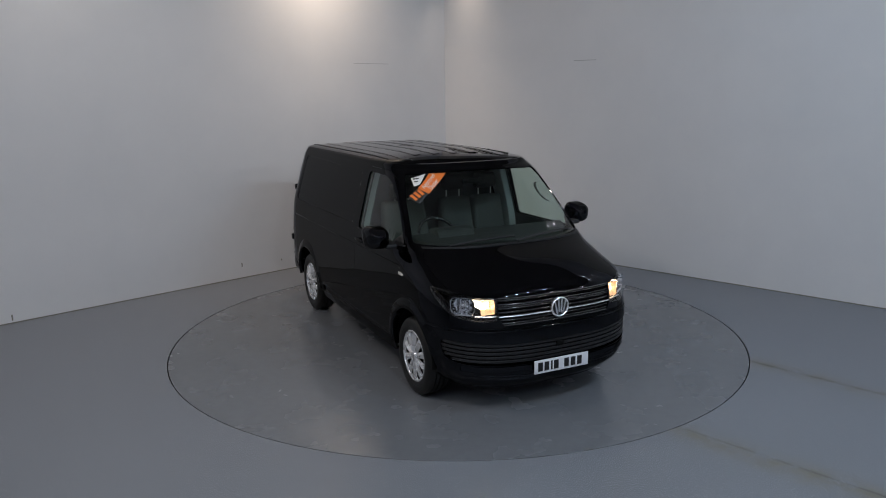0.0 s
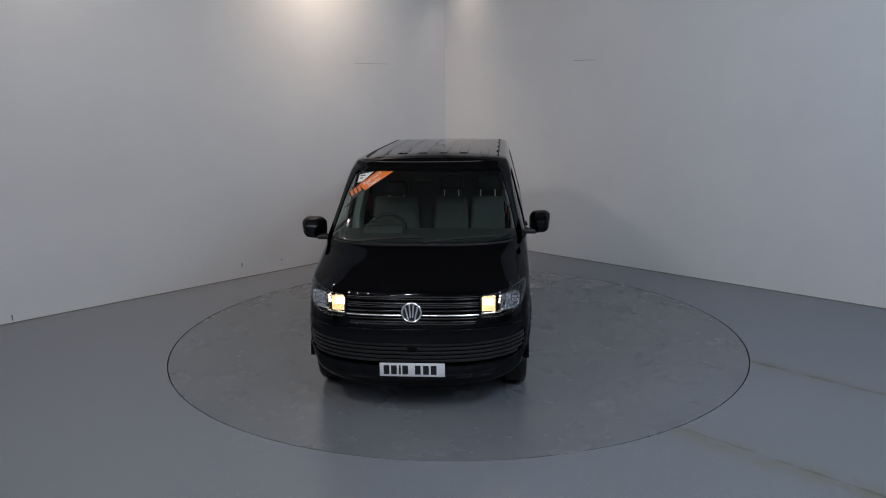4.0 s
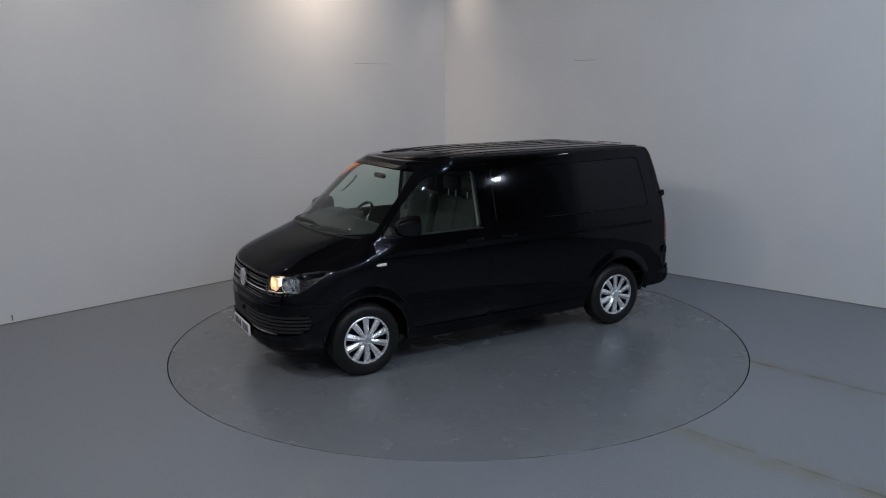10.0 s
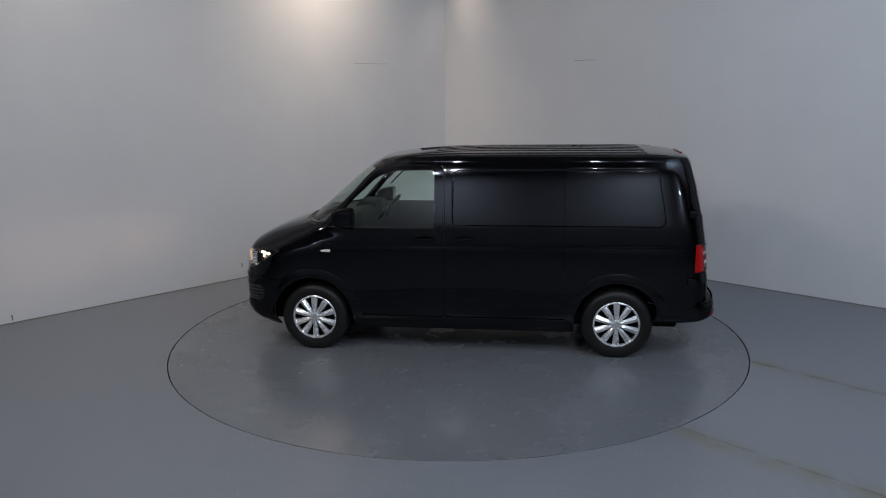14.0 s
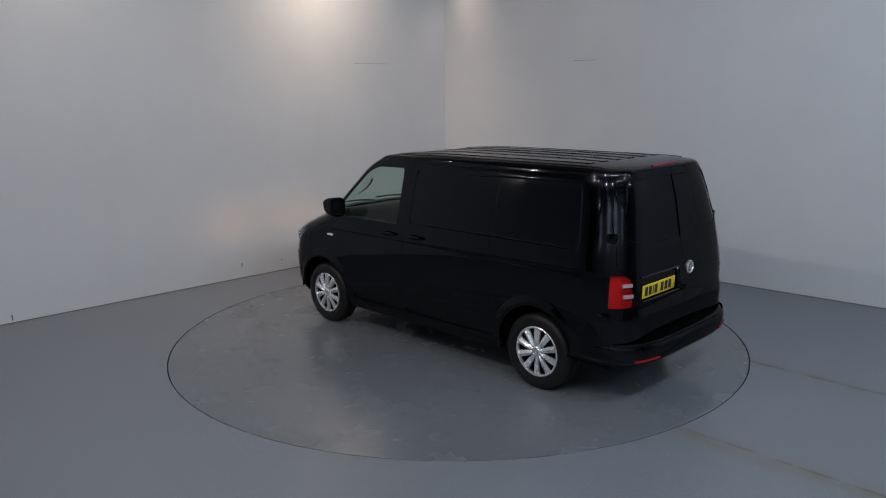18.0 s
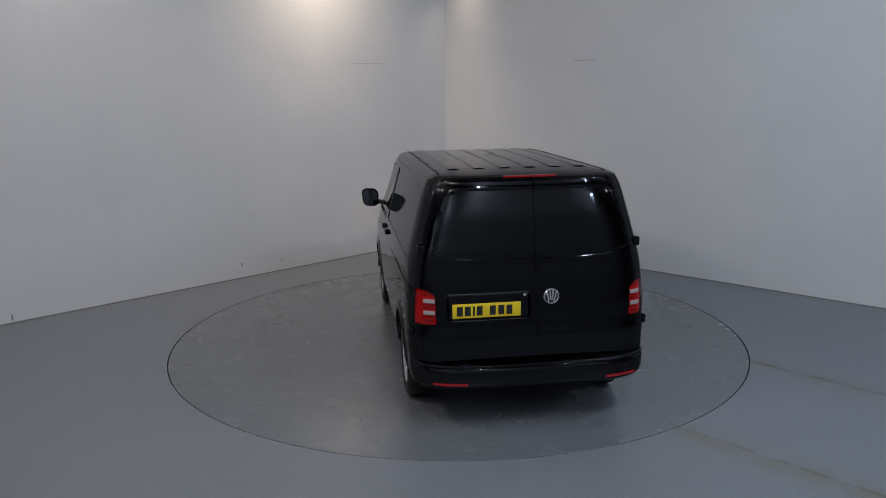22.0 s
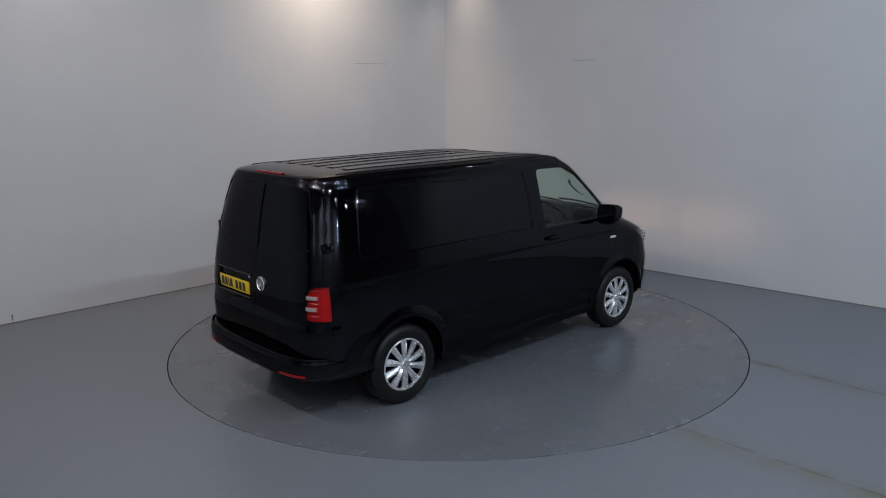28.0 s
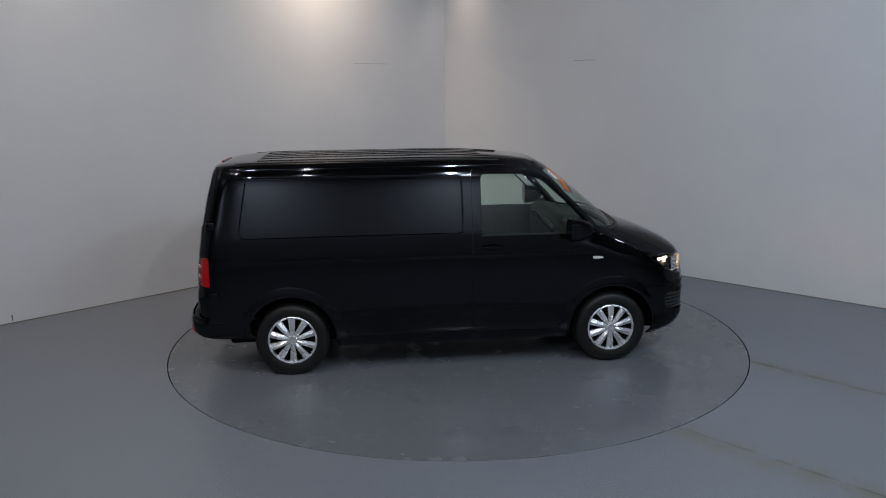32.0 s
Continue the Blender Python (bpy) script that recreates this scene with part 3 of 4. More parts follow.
BONNET = rounded([(2.50, 0.0), (2.50, 0.535), (2.245, 0.70), (2.10, 0.80), (1.95, 0.835), (1.58, 0.835), (1.505, 0.80), (1.650, 0.50), (1.705, 0.0), (1.650, -0.50), (1.505, -0.80), (1.58, -0.835), (1.95, -0.835), (2.10, -0.80), (2.245, -0.70), (2.50, -0.535)], 0.04)
GRILLE = rounded([(-0.535, 0.985), (0.535, 0.985), (0.53, 0.83), (0.50, 0.77), (-0.50, 0.77), (-0.53, 0.83)], 0.02)
LAMP = rounded([(0.540, 0.985), (0.67, 1.002), (0.80, 1.024), (0.905, 1.042), (0.915, 0.985), (0.872, 0.875), (0.80, 0.825), (0.66, 0.800), (0.540, 0.812)], 0.025)
INTAKE = rounded([(-0.895, 0.662), (-0.80, 0.645), (-0.40, 0.620), (0.40, 0.620), (0.80, 0.645), (0.895, 0.662), (0.905, 0.60), (0.885, 0.50), (0.80, 0.462), (0.40, 0.44), (-0.40, 0.44), (-0.80, 0.462), (-0.885, 0.50), (-0.905, 0.60)], 0.03)
BUMPER_CUT = [(2.7, 0.10), (2.7, 0.752), (1.80, 0.752), (1.80, 0.10)]
TAIL_LAMP = rounded([(0.752, 1.086), (0.815, 1.128), (0.98, 1.134), (0.98, 0.860), (0.746, 0.866)], 0.025)
REAR_DOOR_L = rounded([(-0.012, 1.915), (0.62, 1.915), (0.71, 1.875), (0.81, 1.55), (0.862, 1.17), (0.79, 1.140), (0.742, 1.094), (0.736, 0.858), (0.84, 0.848), (0.84, 0.52), (-0.012, 0.52)], 0.02)
REAR_DOOR_R = rounded([(-0.024, 1.915), (-0.62, 1.915), (-0.71, 1.875), (-0.81, 1.55), (-0.862, 1.17), (-0.79, 1.140), (-0.742, 1.094), (-0.736, 0.858), (-0.84, 0.848), (-0.84, 0.52), (-0.024, 0.52)], 0.02)
REAR_PANEL_L = rounded([(-0.10, 1.862), (0.63, 1.862), (0.72, 1.62), (0.775, 1.40), (0.62, 1.345), (0.30, 1.325), (-0.10, 1.325)], 0.05)
REAR_PANEL_R = rounded([(0.08, 1.862), (-0.63, 1.862), (-0.72, 1.62), (-0.775, 1.40), (-0.62, 1.345), (-0.30, 1.325), (0.08, 1.325)], 0.05)
CREASE = [(1.33, 1.076), (1.33, 1.110), (-1.98, 1.116), (-1.98, 1.082)]
TUCK = [(1.42, 0.05), (1.42, 0.432), (-1.42, 0.432), (-1.42, 0.05)]
RECESS = rounded([(0.665, 1.098), (0.035, 1.098), (0.035, 0.888), (0.665, 0.888)], 0.02)


def high(c):
    return c.x > 1.2 and c.z > 0.985 and c.z < 1.30


def snout(c):
    return c.x > 1.6


# body: the skin less all that opens or is let in
body = BASE.copy()
for side in (left, right):
    for x in (1.5, -1.5):
        cut_out(body, arch(x), XZ, side)
    cut_out(body, DOOR, XZ, side)
cut_out(body, SLIDER, XZ, left)
press(body, QUARTER_PANEL, XZ, left)
press(body, LONG_PANEL, XZ, right)
press(body, TUCK, XZ, right, 0.012, 0.03, 0.8)
for side in (left, right):
    press(body, CREASE, XZ, side, 0.004, 0.013)
cut_out(body, SCREEN, YZ, nose)
cut_out(body, BONNET, XY, high)
cut_out(body, GRILLE, YZ, snout)
cut_out(body, LAMP, YZ, snout)
cut_out(body, flip(LAMP), YZ, snout)
cut_out(body, BUMPER_CUT, XZ, lambda c: c.x > 1.5)
for pts in (REAR_DOOR_L, REAR_DOOR_R):
    cut_out(body, pts, YZ, tail)
for pts in (TAIL_LAMP, flip(TAIL_LAMP)):
    cut_out(body, pts, YZ, lambda c: c.x < -2.205)
cut_out(body, [(-2.7, 0.10), (-1.90, 0.10), (-1.90, 0.385), (-2.7, 0.385)], XZ, lambda c: c.x < -1.85)
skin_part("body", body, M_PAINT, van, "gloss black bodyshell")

# bonnet, bumper
bonnet = patch(grown(BONNET, -0.003), XY, high)
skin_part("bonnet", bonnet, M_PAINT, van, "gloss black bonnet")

bump = patch(grown(BUMPER_CUT, -0.003), XZ, lambda c: c.x > 1.5)
for s in (left, right):
    cut_out(bump, arch(1.5), XZ, s)
press(bump, [(2.75, 0.05), (2.75, 0.738), (1.62, 0.738), (1.62, 0.05)], XZ, lambda c: c.x > 1.5, -0.005, 0.026)
cut_out(bump, INTAKE, YZ, snout)
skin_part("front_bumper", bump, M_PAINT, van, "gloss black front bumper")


# doors
for side, sgn in ((left, 1), (right, -1)):
    d = patch(grown(DOOR, -0.003), XZ, side)
    press(d, TUCK, XZ, side, 0.012, 0.03, 0.8)
    press(d, CREASE, XZ, side, 0.004, 0.013)
    cut_out(d, arch(1.5, 0.409), XZ, side)
    cut_out(d, DOOR_GLASS, XZ, side)
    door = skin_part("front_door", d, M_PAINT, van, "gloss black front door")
    g = patch(grown(DOOR_GLASS, 0.006), XZ, side, -0.012)
    part("side_window", g, M_GLASS, door, "clear tinted door glass")
    # black rubber strip along the waist and the fixed corner piece
    strip = patch([(1.325, 1.262), (1.325, 1.276), (0.25, 1.276), (0.25, 1.262)], XZ, side, 0.003)
    modify(part("waist_seal", strip, M_PLASTIC, door), 0.006)
    corner = patch(rounded([(1.310, 1.274), (1.235, 1.362), (1.145, 1.30), (1.125, 1.274)], 0.01), XZ, side, -0.004)
    modify(part("mirror_sail", corner, M_PLASTIC, door), 0.008)

d = patch(grown(SLIDER, -0.003), XZ, left)
press(d, SLIDER_PANEL, XZ, left)
press(d, TUCK, XZ, left, 0.012, 0.03, 0.8)
press(d, CREASE, XZ, left, 0.004, 0.013)
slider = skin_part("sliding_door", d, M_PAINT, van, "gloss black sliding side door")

# rail slot of the sliding door
rail = patch(rounded([(-1.0, 1.108), (-1.0, 1.122), (-1.95, 1.132), (-1.95, 1.118)], 0.005), XZ, left, 0.002)
part("door_rail", rail, M_GAP, van, "black sliding door rail")
bm = bmesh.new()
prev = None
for k in range(25):
    x = -1.0 - 0.97 * k / 24
    z = 1.103 + 0.010 * k / 24
    row = [bm.verts.new((x, half_width(z + dz, x) + out, z + dz)) for dz, out in ((-0.010, -0.002), (-0.006, 0.004), (0.0, 0.0075), (0.004, 0.006), (0.006, 0.0), (0.006, -0.006))]
    if prev:
        for i in range(5):
            bm.faces.new((prev[i], row[i], row[i + 1], prev[i + 1]))
    prev = row
bmesh.ops.recalc_face_normals(bm, faces=bm.faces)
part("rail_lip", bm, M_PAINT, van, "gloss black lip below the rail")

# rear doors
for pts, panel, sgn in ((REAR_DOOR_L, REAR_PANEL_L, 1), (REAR_DOOR_R, REAR_PANEL_R, -1)):
    d = patch(grown(pts, -0.003), YZ, tail)
    press(d, panel, YZ, tail)
    if sgn > 0:
        press(d, RECESS, YZ, tail, 0.026, 0.012)
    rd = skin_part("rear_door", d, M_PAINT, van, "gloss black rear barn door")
    if sgn > 0:
        rear_plate_parent = rd
    for z in (1.414, 0.785):
        bm = bmesh.new()
        w = half_width(z, -2.16)
        box(bm, -2.215, -2.135, min(sgn * (w - 0.05), sgn * (w + 0.016)), max(sgn * (w - 0.05), sgn * (w + 0.016)), z - 0.035, z + 0.035, 0.012)
        part("hinge", bm, M_PAINT, rd)

# roof ribs and drip mouldings
for y in (-0.52, -0.312, -0.104, 0.104, 0.312, 0.52):
    a = 0.62 if abs(y) > 0.45 else 0.36
    rib = patch(rounded([(a, y - 0.054), (a, y + 0.054), (-1.79, y + 0.054), (-1.79, y - 0.054)], 0.02), XY, lambda c: c.z > 1.86, 0.001)
    press(rib, rounded([(a - 0.01, y - 0.050), (a - 0.01, y + 0.050), (-1.78, y + 0.050), (-1.78, y - 0.050)], 0.02), XY, lambda c: True, -0.005, 0.018)
    skin_part("roof_rib", rib, M_PAINT, van, "", 0.005)
for s in (1, -1):
    a, b = sorted((s * 0.655, s * 0.668))
    m = patch([(0.45, a), (0.45, b), (-1.95, b), (-1.95, a)], XY, lambda c: c.z > 1.86, 0.005)
    modify(part("roof_moulding", m, M_PLASTIC, van, "thin black roof moulding"), 0.01)

for x in (-1.75, -1.15, -0.55, 0.05):
    bm = bmesh.new()
    bmesh.ops.create_cone(bm, cap_ends=True, segments=14, radius1=0.016, radius2=0.013, depth=0.008, matrix=pose(x, 0.655, 1.951))
    part("roof_plug", bm, M_GAP, van, "small black roof plug")

# windscreen
ws = patch(grown(SCREEN, 0.008), YZ, nose, -0.008)
screen = part("windscreen", ws, M_GLASS, van, "clear laminated windscreen")


def sweep(zc, h, y0, y1, depth, lift, fx=front_x, n=40, fwd=1, rise=0.0):
    """A bar that follows the nose or tail across, at one height."""
    bm = bmesh.new()
    prev = None
    for k in range(n + 1):
        y = y0 + (y1 - y0) * k / n
        z = zc + rise * (y / max(abs(y0), abs(y1))) ** 2
        x = fx(y, z) + fwd * lift
        sec = [bm.verts.new((x, y, z - h / 2)), bm.verts.new((x + fwd * 0.003, y, z)), bm.verts.new((x, y, z + h / 2)), bm.verts.new((x - fwd * depth, y, z + h / 2)), bm.verts.new((x - fwd * depth, y, z - h / 2))]
        if prev:
            for i in range(5):
                j = (i + 1) % 5
                bm.faces.new((prev[i], sec[i], sec[j], prev[j]))
        else:
            bm.faces.new(sec)
        prev = sec
    bm.faces.new(prev[::-1])
    bmesh.ops.recalc_face_normals(bm, faces=bm.faces)
    return bm


# grille
back = patch(grown(GRILLE, 0.012), YZ, snout, -0.045)
grille = part("grille", back, M_GAP, van, "black slatted front grille with chrome strips")
for z, h in ((0.962, 0.013), (0.932, 0.013), (0.902, 0.013), (0.872, 0.013), (0.812, 0.013), (0.787, 0.012)):
    part("slat", sweep(z, h, -0.53, 0.53, 0.03, -0.012), M_GLOSSBLK, grille)
for z, h, y, m in ((0.980, 0.005, 0.53, M_DARKCHROME), (0.918, 0.004, 0.525, M_DARKCHROME), (0.840, 0.010, 0.53, M_CHROME), (0.772, 0.004, 0.50, M_DARKCHROME)):
    part("chrome_strip", sweep(z, h, -y, y, 0.02, -0.002), m, grille, "thin chrome strip")


def emblem(x, y, z, r, parent, fwd):
    """Round chrome badge: a ring and plain slanted bars on a black disc."""
    prof = [(-0.012, r * 0.80), (0.004, r * 0.82), (0.010, r * 0.90), (0.004, r), (-0.012, r)]
    bm = lathe(prof, "x", 40, closed=True)
    bars = ((-0.60, 0.55, -0.30, -0.70), (0.60, 0.55, 0.30, -0.70), (-0.20, 0.78, -0.10, -0.50), (0.20, 0.78, 0.10, -0.50))
    for a, b, c, d in bars:
        p, q = Vector((a, b)) * r, Vector((c, d)) * r
        t = (q - p).normalized()
        nn = Vector((-t.y, t.x)) * r * 0.075
        ex = prism([tuple(p + nn), tuple(q + nn), tuple(q - nn), tuple(p - nn)], YZ, -0.006, 0.006)
        me = bpy.data.meshes.new("bar")
        ex.to_mesh(me)
        ex.free()
        bm.from_mesh(me)
        bpy.data.meshes.remove(me)
    bmesh.ops.scale(bm, vec=(fwd, 1, 1), verts=bm.verts)
    bmesh.ops.translate(bm, vec=(x, y, z), verts=bm.verts)
    bmesh.ops.recalc_face_normals(bm, faces=bm.faces)
    ob = part("badge", bm, M_CHROME, parent, "round chrome badge")
    disc = lathe([(-0.010, 0.001), (-0.004, r * 0.82), (-0.014, r * 0.82)], "x", 32)
    bmesh.ops.scale(disc, vec=(fwd, 1, 1), verts=disc.verts)
    bmesh.ops.translate(disc, vec=(x, y, z), verts=disc.verts)
    bmesh.ops.recalc_face_normals(disc, faces=disc.faces)
    part("badge_disc", disc, M_INK, ob)


emblem(front_x(0, 0.864) + 0.012, 0.0, 0.868, 0.083, grille, 1)
emblem(rear_x(0.125, 1.05) - 0.006, -0.125, 1.05, 0.060, van, -1)

def bead(zc, r, y0, y1, fx, fwd, n=60, rise=0.0):
    """A rounded edge that follows the nose or tail across."""
    bm = bmesh.new()
    prev = None
    for k in range(n + 1):
        y = y0 + (y1 - y0) * k / n
        z = zc + rise * (y / max(abs(y0), abs(y1))) ** 2
        x = fx(y, z)
        row = [bm.verts.new((x + fwd * r * math.cos(a), y, z + 1.3 * r * math.sin(a))) for a in (radians(-95 + 190 * q / 10) for q in range(11))]
        if prev:
            for i in range(10):
                bm.faces.new((prev[i], prev[i + 1], row[i + 1], row[i]))
        prev = row
    bmesh.ops.recalc_face_normals(bm, faces=bm.faces)
    return bm


part("bumper_edge", bead(0.728, 0.009, -0.86, 0.86, front_x, 1), M_PAINT, van, "rounded upper edge of the front bumper")
part("bumper_edge", bead(0.345, 0.009, -0.80, 0.80, front_x, 1, rise=0.02), M_PAINT, van, "rounded lower edge of the front bumper")

# lower intake
back = patch(grown(INTAKE, 0.012), YZ, snout, -0.05)
intake = part("lower_intake", back, M_GAP, van, "black slatted lower air intake")
for k, z in enumerate((0.604, 0.570, 0.536, 0.502, 0.468)):
    y = (0.885, 0.89, 0.89, 0.875, 0.84)[k]
    part("slat", sweep(z, 0.023, -y, y, 0.05, -0.006, n=56, rise=0.030), M_SLAT, intake)
part("lower_lip", sweep(0.405, 0.05, -0.80, 0.80, 0.02, 0.015, rise=0.02), M_PAINT, van, "black bumper lip")
bm = bmesh.new()
box(bm, 2.333, 2.381, -0.038, 0.038, 0.552, 0.596, 0.014)
part("sensor", bm, M_GAP, intake)

# number plates: plain bars stand for their characters
BARS = ((-0.205, 0.045), (-0.145, 0.045), (-0.098, 0.016), (-0.055, 0.045), (0.045, 0.045), (0.110, 0.045), (0.172, 0.045))


def number_plate(x, y, z, fwd, material, parent, lean, label):
    m = pose(x, y, z, 0, lean, 0)
    bm = bmesh.new()
    box(bm, -0.005, 0.005, -0.26, 0.26, -0.0555, 0.0555, 0.003)
    bm.transform(m)
    plate = part("number_plate", bm, material, parent, label)
    for c, w in BARS:
        bm = bmesh.new()
        a = c if fwd > 0 else -c
        box(bm, fwd * 0.0052 - 0.0006, fwd * 0.0052 + 0.0006, a - w / 2, a + w / 2, -0.037, 0.037)
        bm.transform(m)
        part("bar", bm, M_INK, plate)


number_plate(2.396, 0, 0.408, 1, M_WHITEPL, van, 0, "white number plate with black bars")
number_plate(-2.342, 0.366, 0.962, -1, M_YELLOWPL, rear_plate_parent, -3, "yellow number plate with black bars")

# headlamps
for s in (1, -1):
    pts = LAMP if s > 0 else flip(LAMP)
    lens = patch(grown(pts, -0.002), YZ, snout, 0.002)
    bowl = patch(grown(pts, 0.004), YZ, snout, -0.125)
    hy, hz = s * 0.600, 0.915
    cut_out(bowl, [(hy - 0.062, hz - 0.065), (hy + 0.062, hz - 0.065), (hy + 0.062, hz + 0.065), (hy - 0.062, hz + 0.065)], YZ, snout)
    head = part("headlamp", bowl, M_GLOSSBLK, van, "headlamp with chrome reflectors and lit warm inner lamp")
    part("lens", lens, M_LENS, head, "clear lens")
    rim = patch(grown(pts, 0.003), YZ, snout, -0.004)
    cut_out(rim, grown(pts, -0.010), YZ, snout)
    modify(part("bezel", rim, M_GLOSSBLK, head), 0.06)
    # outer main unit: a squarish chrome bowl with fins and a bulb cap
    yo, zo = s * 0.768, 0.922
    x = front_x(yo, zo) - 0.018
    m = pose(x, yo, zo, 0, 0, s * 36)
    face = rounded([(-0.094, -0.068), (0.088, -0.060), (0.094, 0.070), (-0.090, 0.062)], 0.052, 7)
    bm = bmesh.new()
    prev = None
    for d, f in ((0.004, 1.06), (0.0, 1.0), (-0.025, 0.93), (-0.05, 0.76), (-0.068, 0.45), (-0.074, 0.05)):
        ripple = 0.07 if 0.3 < f < 0.99 else 0.0
        row = [bm.verts.new((d + 0.05 * ripple * math.cos(math.pi * q), s * a * f * (1 + ripple * math.cos(math.pi * q)), b * f * (1 + ripple * math.cos(math.pi * q)))) for q, (a, b) in enumerate(face)]
        if prev:
            for i in range(len(row)):
                j = (i + 1) % len(row)
                bm.faces.new((prev[i], prev[j], row[j], row[i]))
        prev = row
    bmesh.ops.recalc_face_normals(bm, faces=bm.faces)
    bm.transform(m)
    part("main_reflector", bm, M_REFL, head, "chrome reflector bowl")
    for a in (-0.055, -0.025, 0.030, 0.060):
        bm = bmesh.new()
        box(bm, -0.055, -0.008, a - 0.004, a + 0.004, -0.043, 0.045, 0.002)
        bm.transform(m @ pose(0, 0, 0, 0, 0, 20 if a > 0 else -20))
        part("reflector_fin", bm, M_REFL, head)
    bm = lathe([(-0.06, 0.001), (-0.058, 0.018), (-0.03, 0.020), (-0.022, 0.014), (-0.018, 0.001)], "x", 20)
    bm.transform(m)
    part("bulb_cap", bm, M_CHROME, head)
    for dz, w in ((-0.072, 0.16),):
        bm = bmesh.new()
        box(bm, -0.03, 0.006, -w / 2, w / 2, dz - 0.004, dz + 0.004, 0.002)
        bm.transform(m)
        part("lamp_frame", bm, M_CHROME, head)
    # inner square sidelight: bowl emits bounced light, added glowing tube narrows deep bulb's beam
    yi, zi = s * 0.600, 0.915
    x = front_x(yi, zi) - 0.018
    m = pose(x, yi, zi, 0, 0, s * 6)
    bm = bmesh.new()
    prev = None
    for d, f, h in ((0.0, 1.0, 1.0), (-0.02, 0.92, 0.90), (-0.048, 0.74, 0.43)):
        row = [bm.verts.new((d, a * f, b * h)) for a, b in rounded([(-0.057, -0.060), (0.057, -0.060), (0.057, 0.060), (-0.057, 0.060)], 0.012)]
        if prev:
            for i in range(len(row)):
                j = (i + 1) % len(row)
                bm.faces.new((prev[i], prev[j], row[j], row[i]))
        prev = row
    bm.transform(m)
    part("sidelight_bowl", bm, M_BOWLGLOW, head, "square glowing warm sidelight")
    for a, b, c, d in ((-0.050, 0.050, 0.017, 0.021), (-0.050, 0.050, -0.022, -0.018), (-0.012, -0.009, -0.050, 0.050), (0.019, 0.022, -0.050, 0.050)):
        bm = bmesh.new()
        box(bm, -0.024, -0.018, a, b, c, d)
        bm.transform(m)
        part("lens_flute", bm, M_BOWLGLOW, head)
    bm = bmesh.new()
    beam = pose(x, yi, zi, 0, 4, -s * 3)
    box(bm, -0.185, -0.046, -0.043, 0.043, -0.025, 0.025)
    bmesh.ops.delete(bm, geom=[f for f in bm.faces if f.calc_center_median().x > -0.05], context="FACES")
    bm.transform(beam)
    part("beam_tube", bm, M_TUBEGLOW, head, "added glowing tube that narrows the beam")
    bm = lathe([(-0.182, 0.001), (-0.182, 0.030), (-0.176, 0.029), (-0.174, 0.001)], "x", 16)
    bmesh.ops.scale(bm, vec=(1, 1, 0.6), verts=bm.verts)
    bm.transform(beam)
    part("bulb", bm, M_HLGLOW, head, "glowing warm bulb")
    part("lamp_strip", sweep(0.842, 0.010, s * 0.545, s * 0.70, 0.02, -0.012, n=12), M_CHROME, head, "chrome strip")

# tail lamps
for s in (1, -1):
    pts = TAIL_LAMP if s > 0 else flip(TAIL_LAMP)
    bm = patch(grown(pts, -0.003), YZ, lambda c: c.x < -2.205, 0.004)
    lamp = modify(part("tail_lamp", bm, M_REDSHEET, van, "red wraparound tail lamp with pale bars"))
    lamp.visible_shadow = False
    bm = patch(grown(pts, 0.001), YZ, lambda c: c.x < -2.19, -0.020)
    part("lamp_bowl", bm, M_LAMPBACK, lamp, "rippled bright reflector behind the red lens")
    for z in (1.100, 1.002, 0.905):
        part("lamp_rib", sweep(z, 0.006, s * 0.765, s * 0.845, 0.010, -0.004, rear_x, 8, -1), M_REDDK, lamp)
    for z in (1.045, 0.958):
        bar = sweep(z, 0.030, s * 0.757, s * 0.838, 0.012, 0.0055, rear_x, 8, -1)
        part("clear_bar", bar, M_CLEARBAR, lamp, "pale clear lens bar")
for y0, y1 in ((0.200, -0.004), (-0.014, -0.205)):
    bm = sweep(1.928, 0.030, y0, y1, 0.02, 0.0, lambda y, z: -2.153, 8, -1)
    part("brake_lamp", bm, M_RED, van, "slim red high-level brake lamp")

# added bars that stand for highlights on the recess's edges above and below the plate
part("upper_highlight_bar", sweep(1.090, 0.016, 0.045, 0.655, 0.03, 0.006, rear_x, 16, -1), M_GLOSSBLK, rear_plate_parent, "added gloss black bar for the recess edge's highlight")
part("lower_highlight_bar", sweep(0.892, 0.008, 0.06, 0.64, 0.02, 0.004, rear_x, 16, -1), M_GLOSSBLK, rear_plate_parent)

# lock of the rear doors
bm = lathe([(0.0, 0.001), (0.0, 0.012), (0.012, 0.013)], "x", 16)
bmesh.ops.translate(bm, vec=(-2.354, 0.078, 1.072), verts=bm.verts)
part("door_lock", bm, M_CHROME, rear_plate_parent, "small chrome lock")

# rear bumper with a step, and its reflectors
prof = [(0.362, -2.34), (0.366, -2.40), (0.378, -2.445), (0.400, -2.470), (0.435, -2.484), (0.48, -2.487), (0.515, -2.486), (0.54, -2.481), (0.556, -2.468), (0.565, -2.452), (0.569, -2.43), (0.569, -2.34)]
bm = bmesh.new()
rows = []
n = 24
W, L, P = 0.938, 0.56, 3.9
xs_, ys_ = cap(W, L, P, n)
half = [(a, b) for a, b in zip(xs_, ys_)]
plan = [(a, -b) for a, b in half[::-1]] + half[1:]
for a, b in [(0.62, -W)] + plan + [(0.62, W)]:
    row = []
    for z, x in prof:
        inset = (x + 2.492)
        row.append(bm.verts.new((x + a, b * (1 - inset * 0.55 * (abs(b) / W) ** 4), z)))
    rows.append(row)
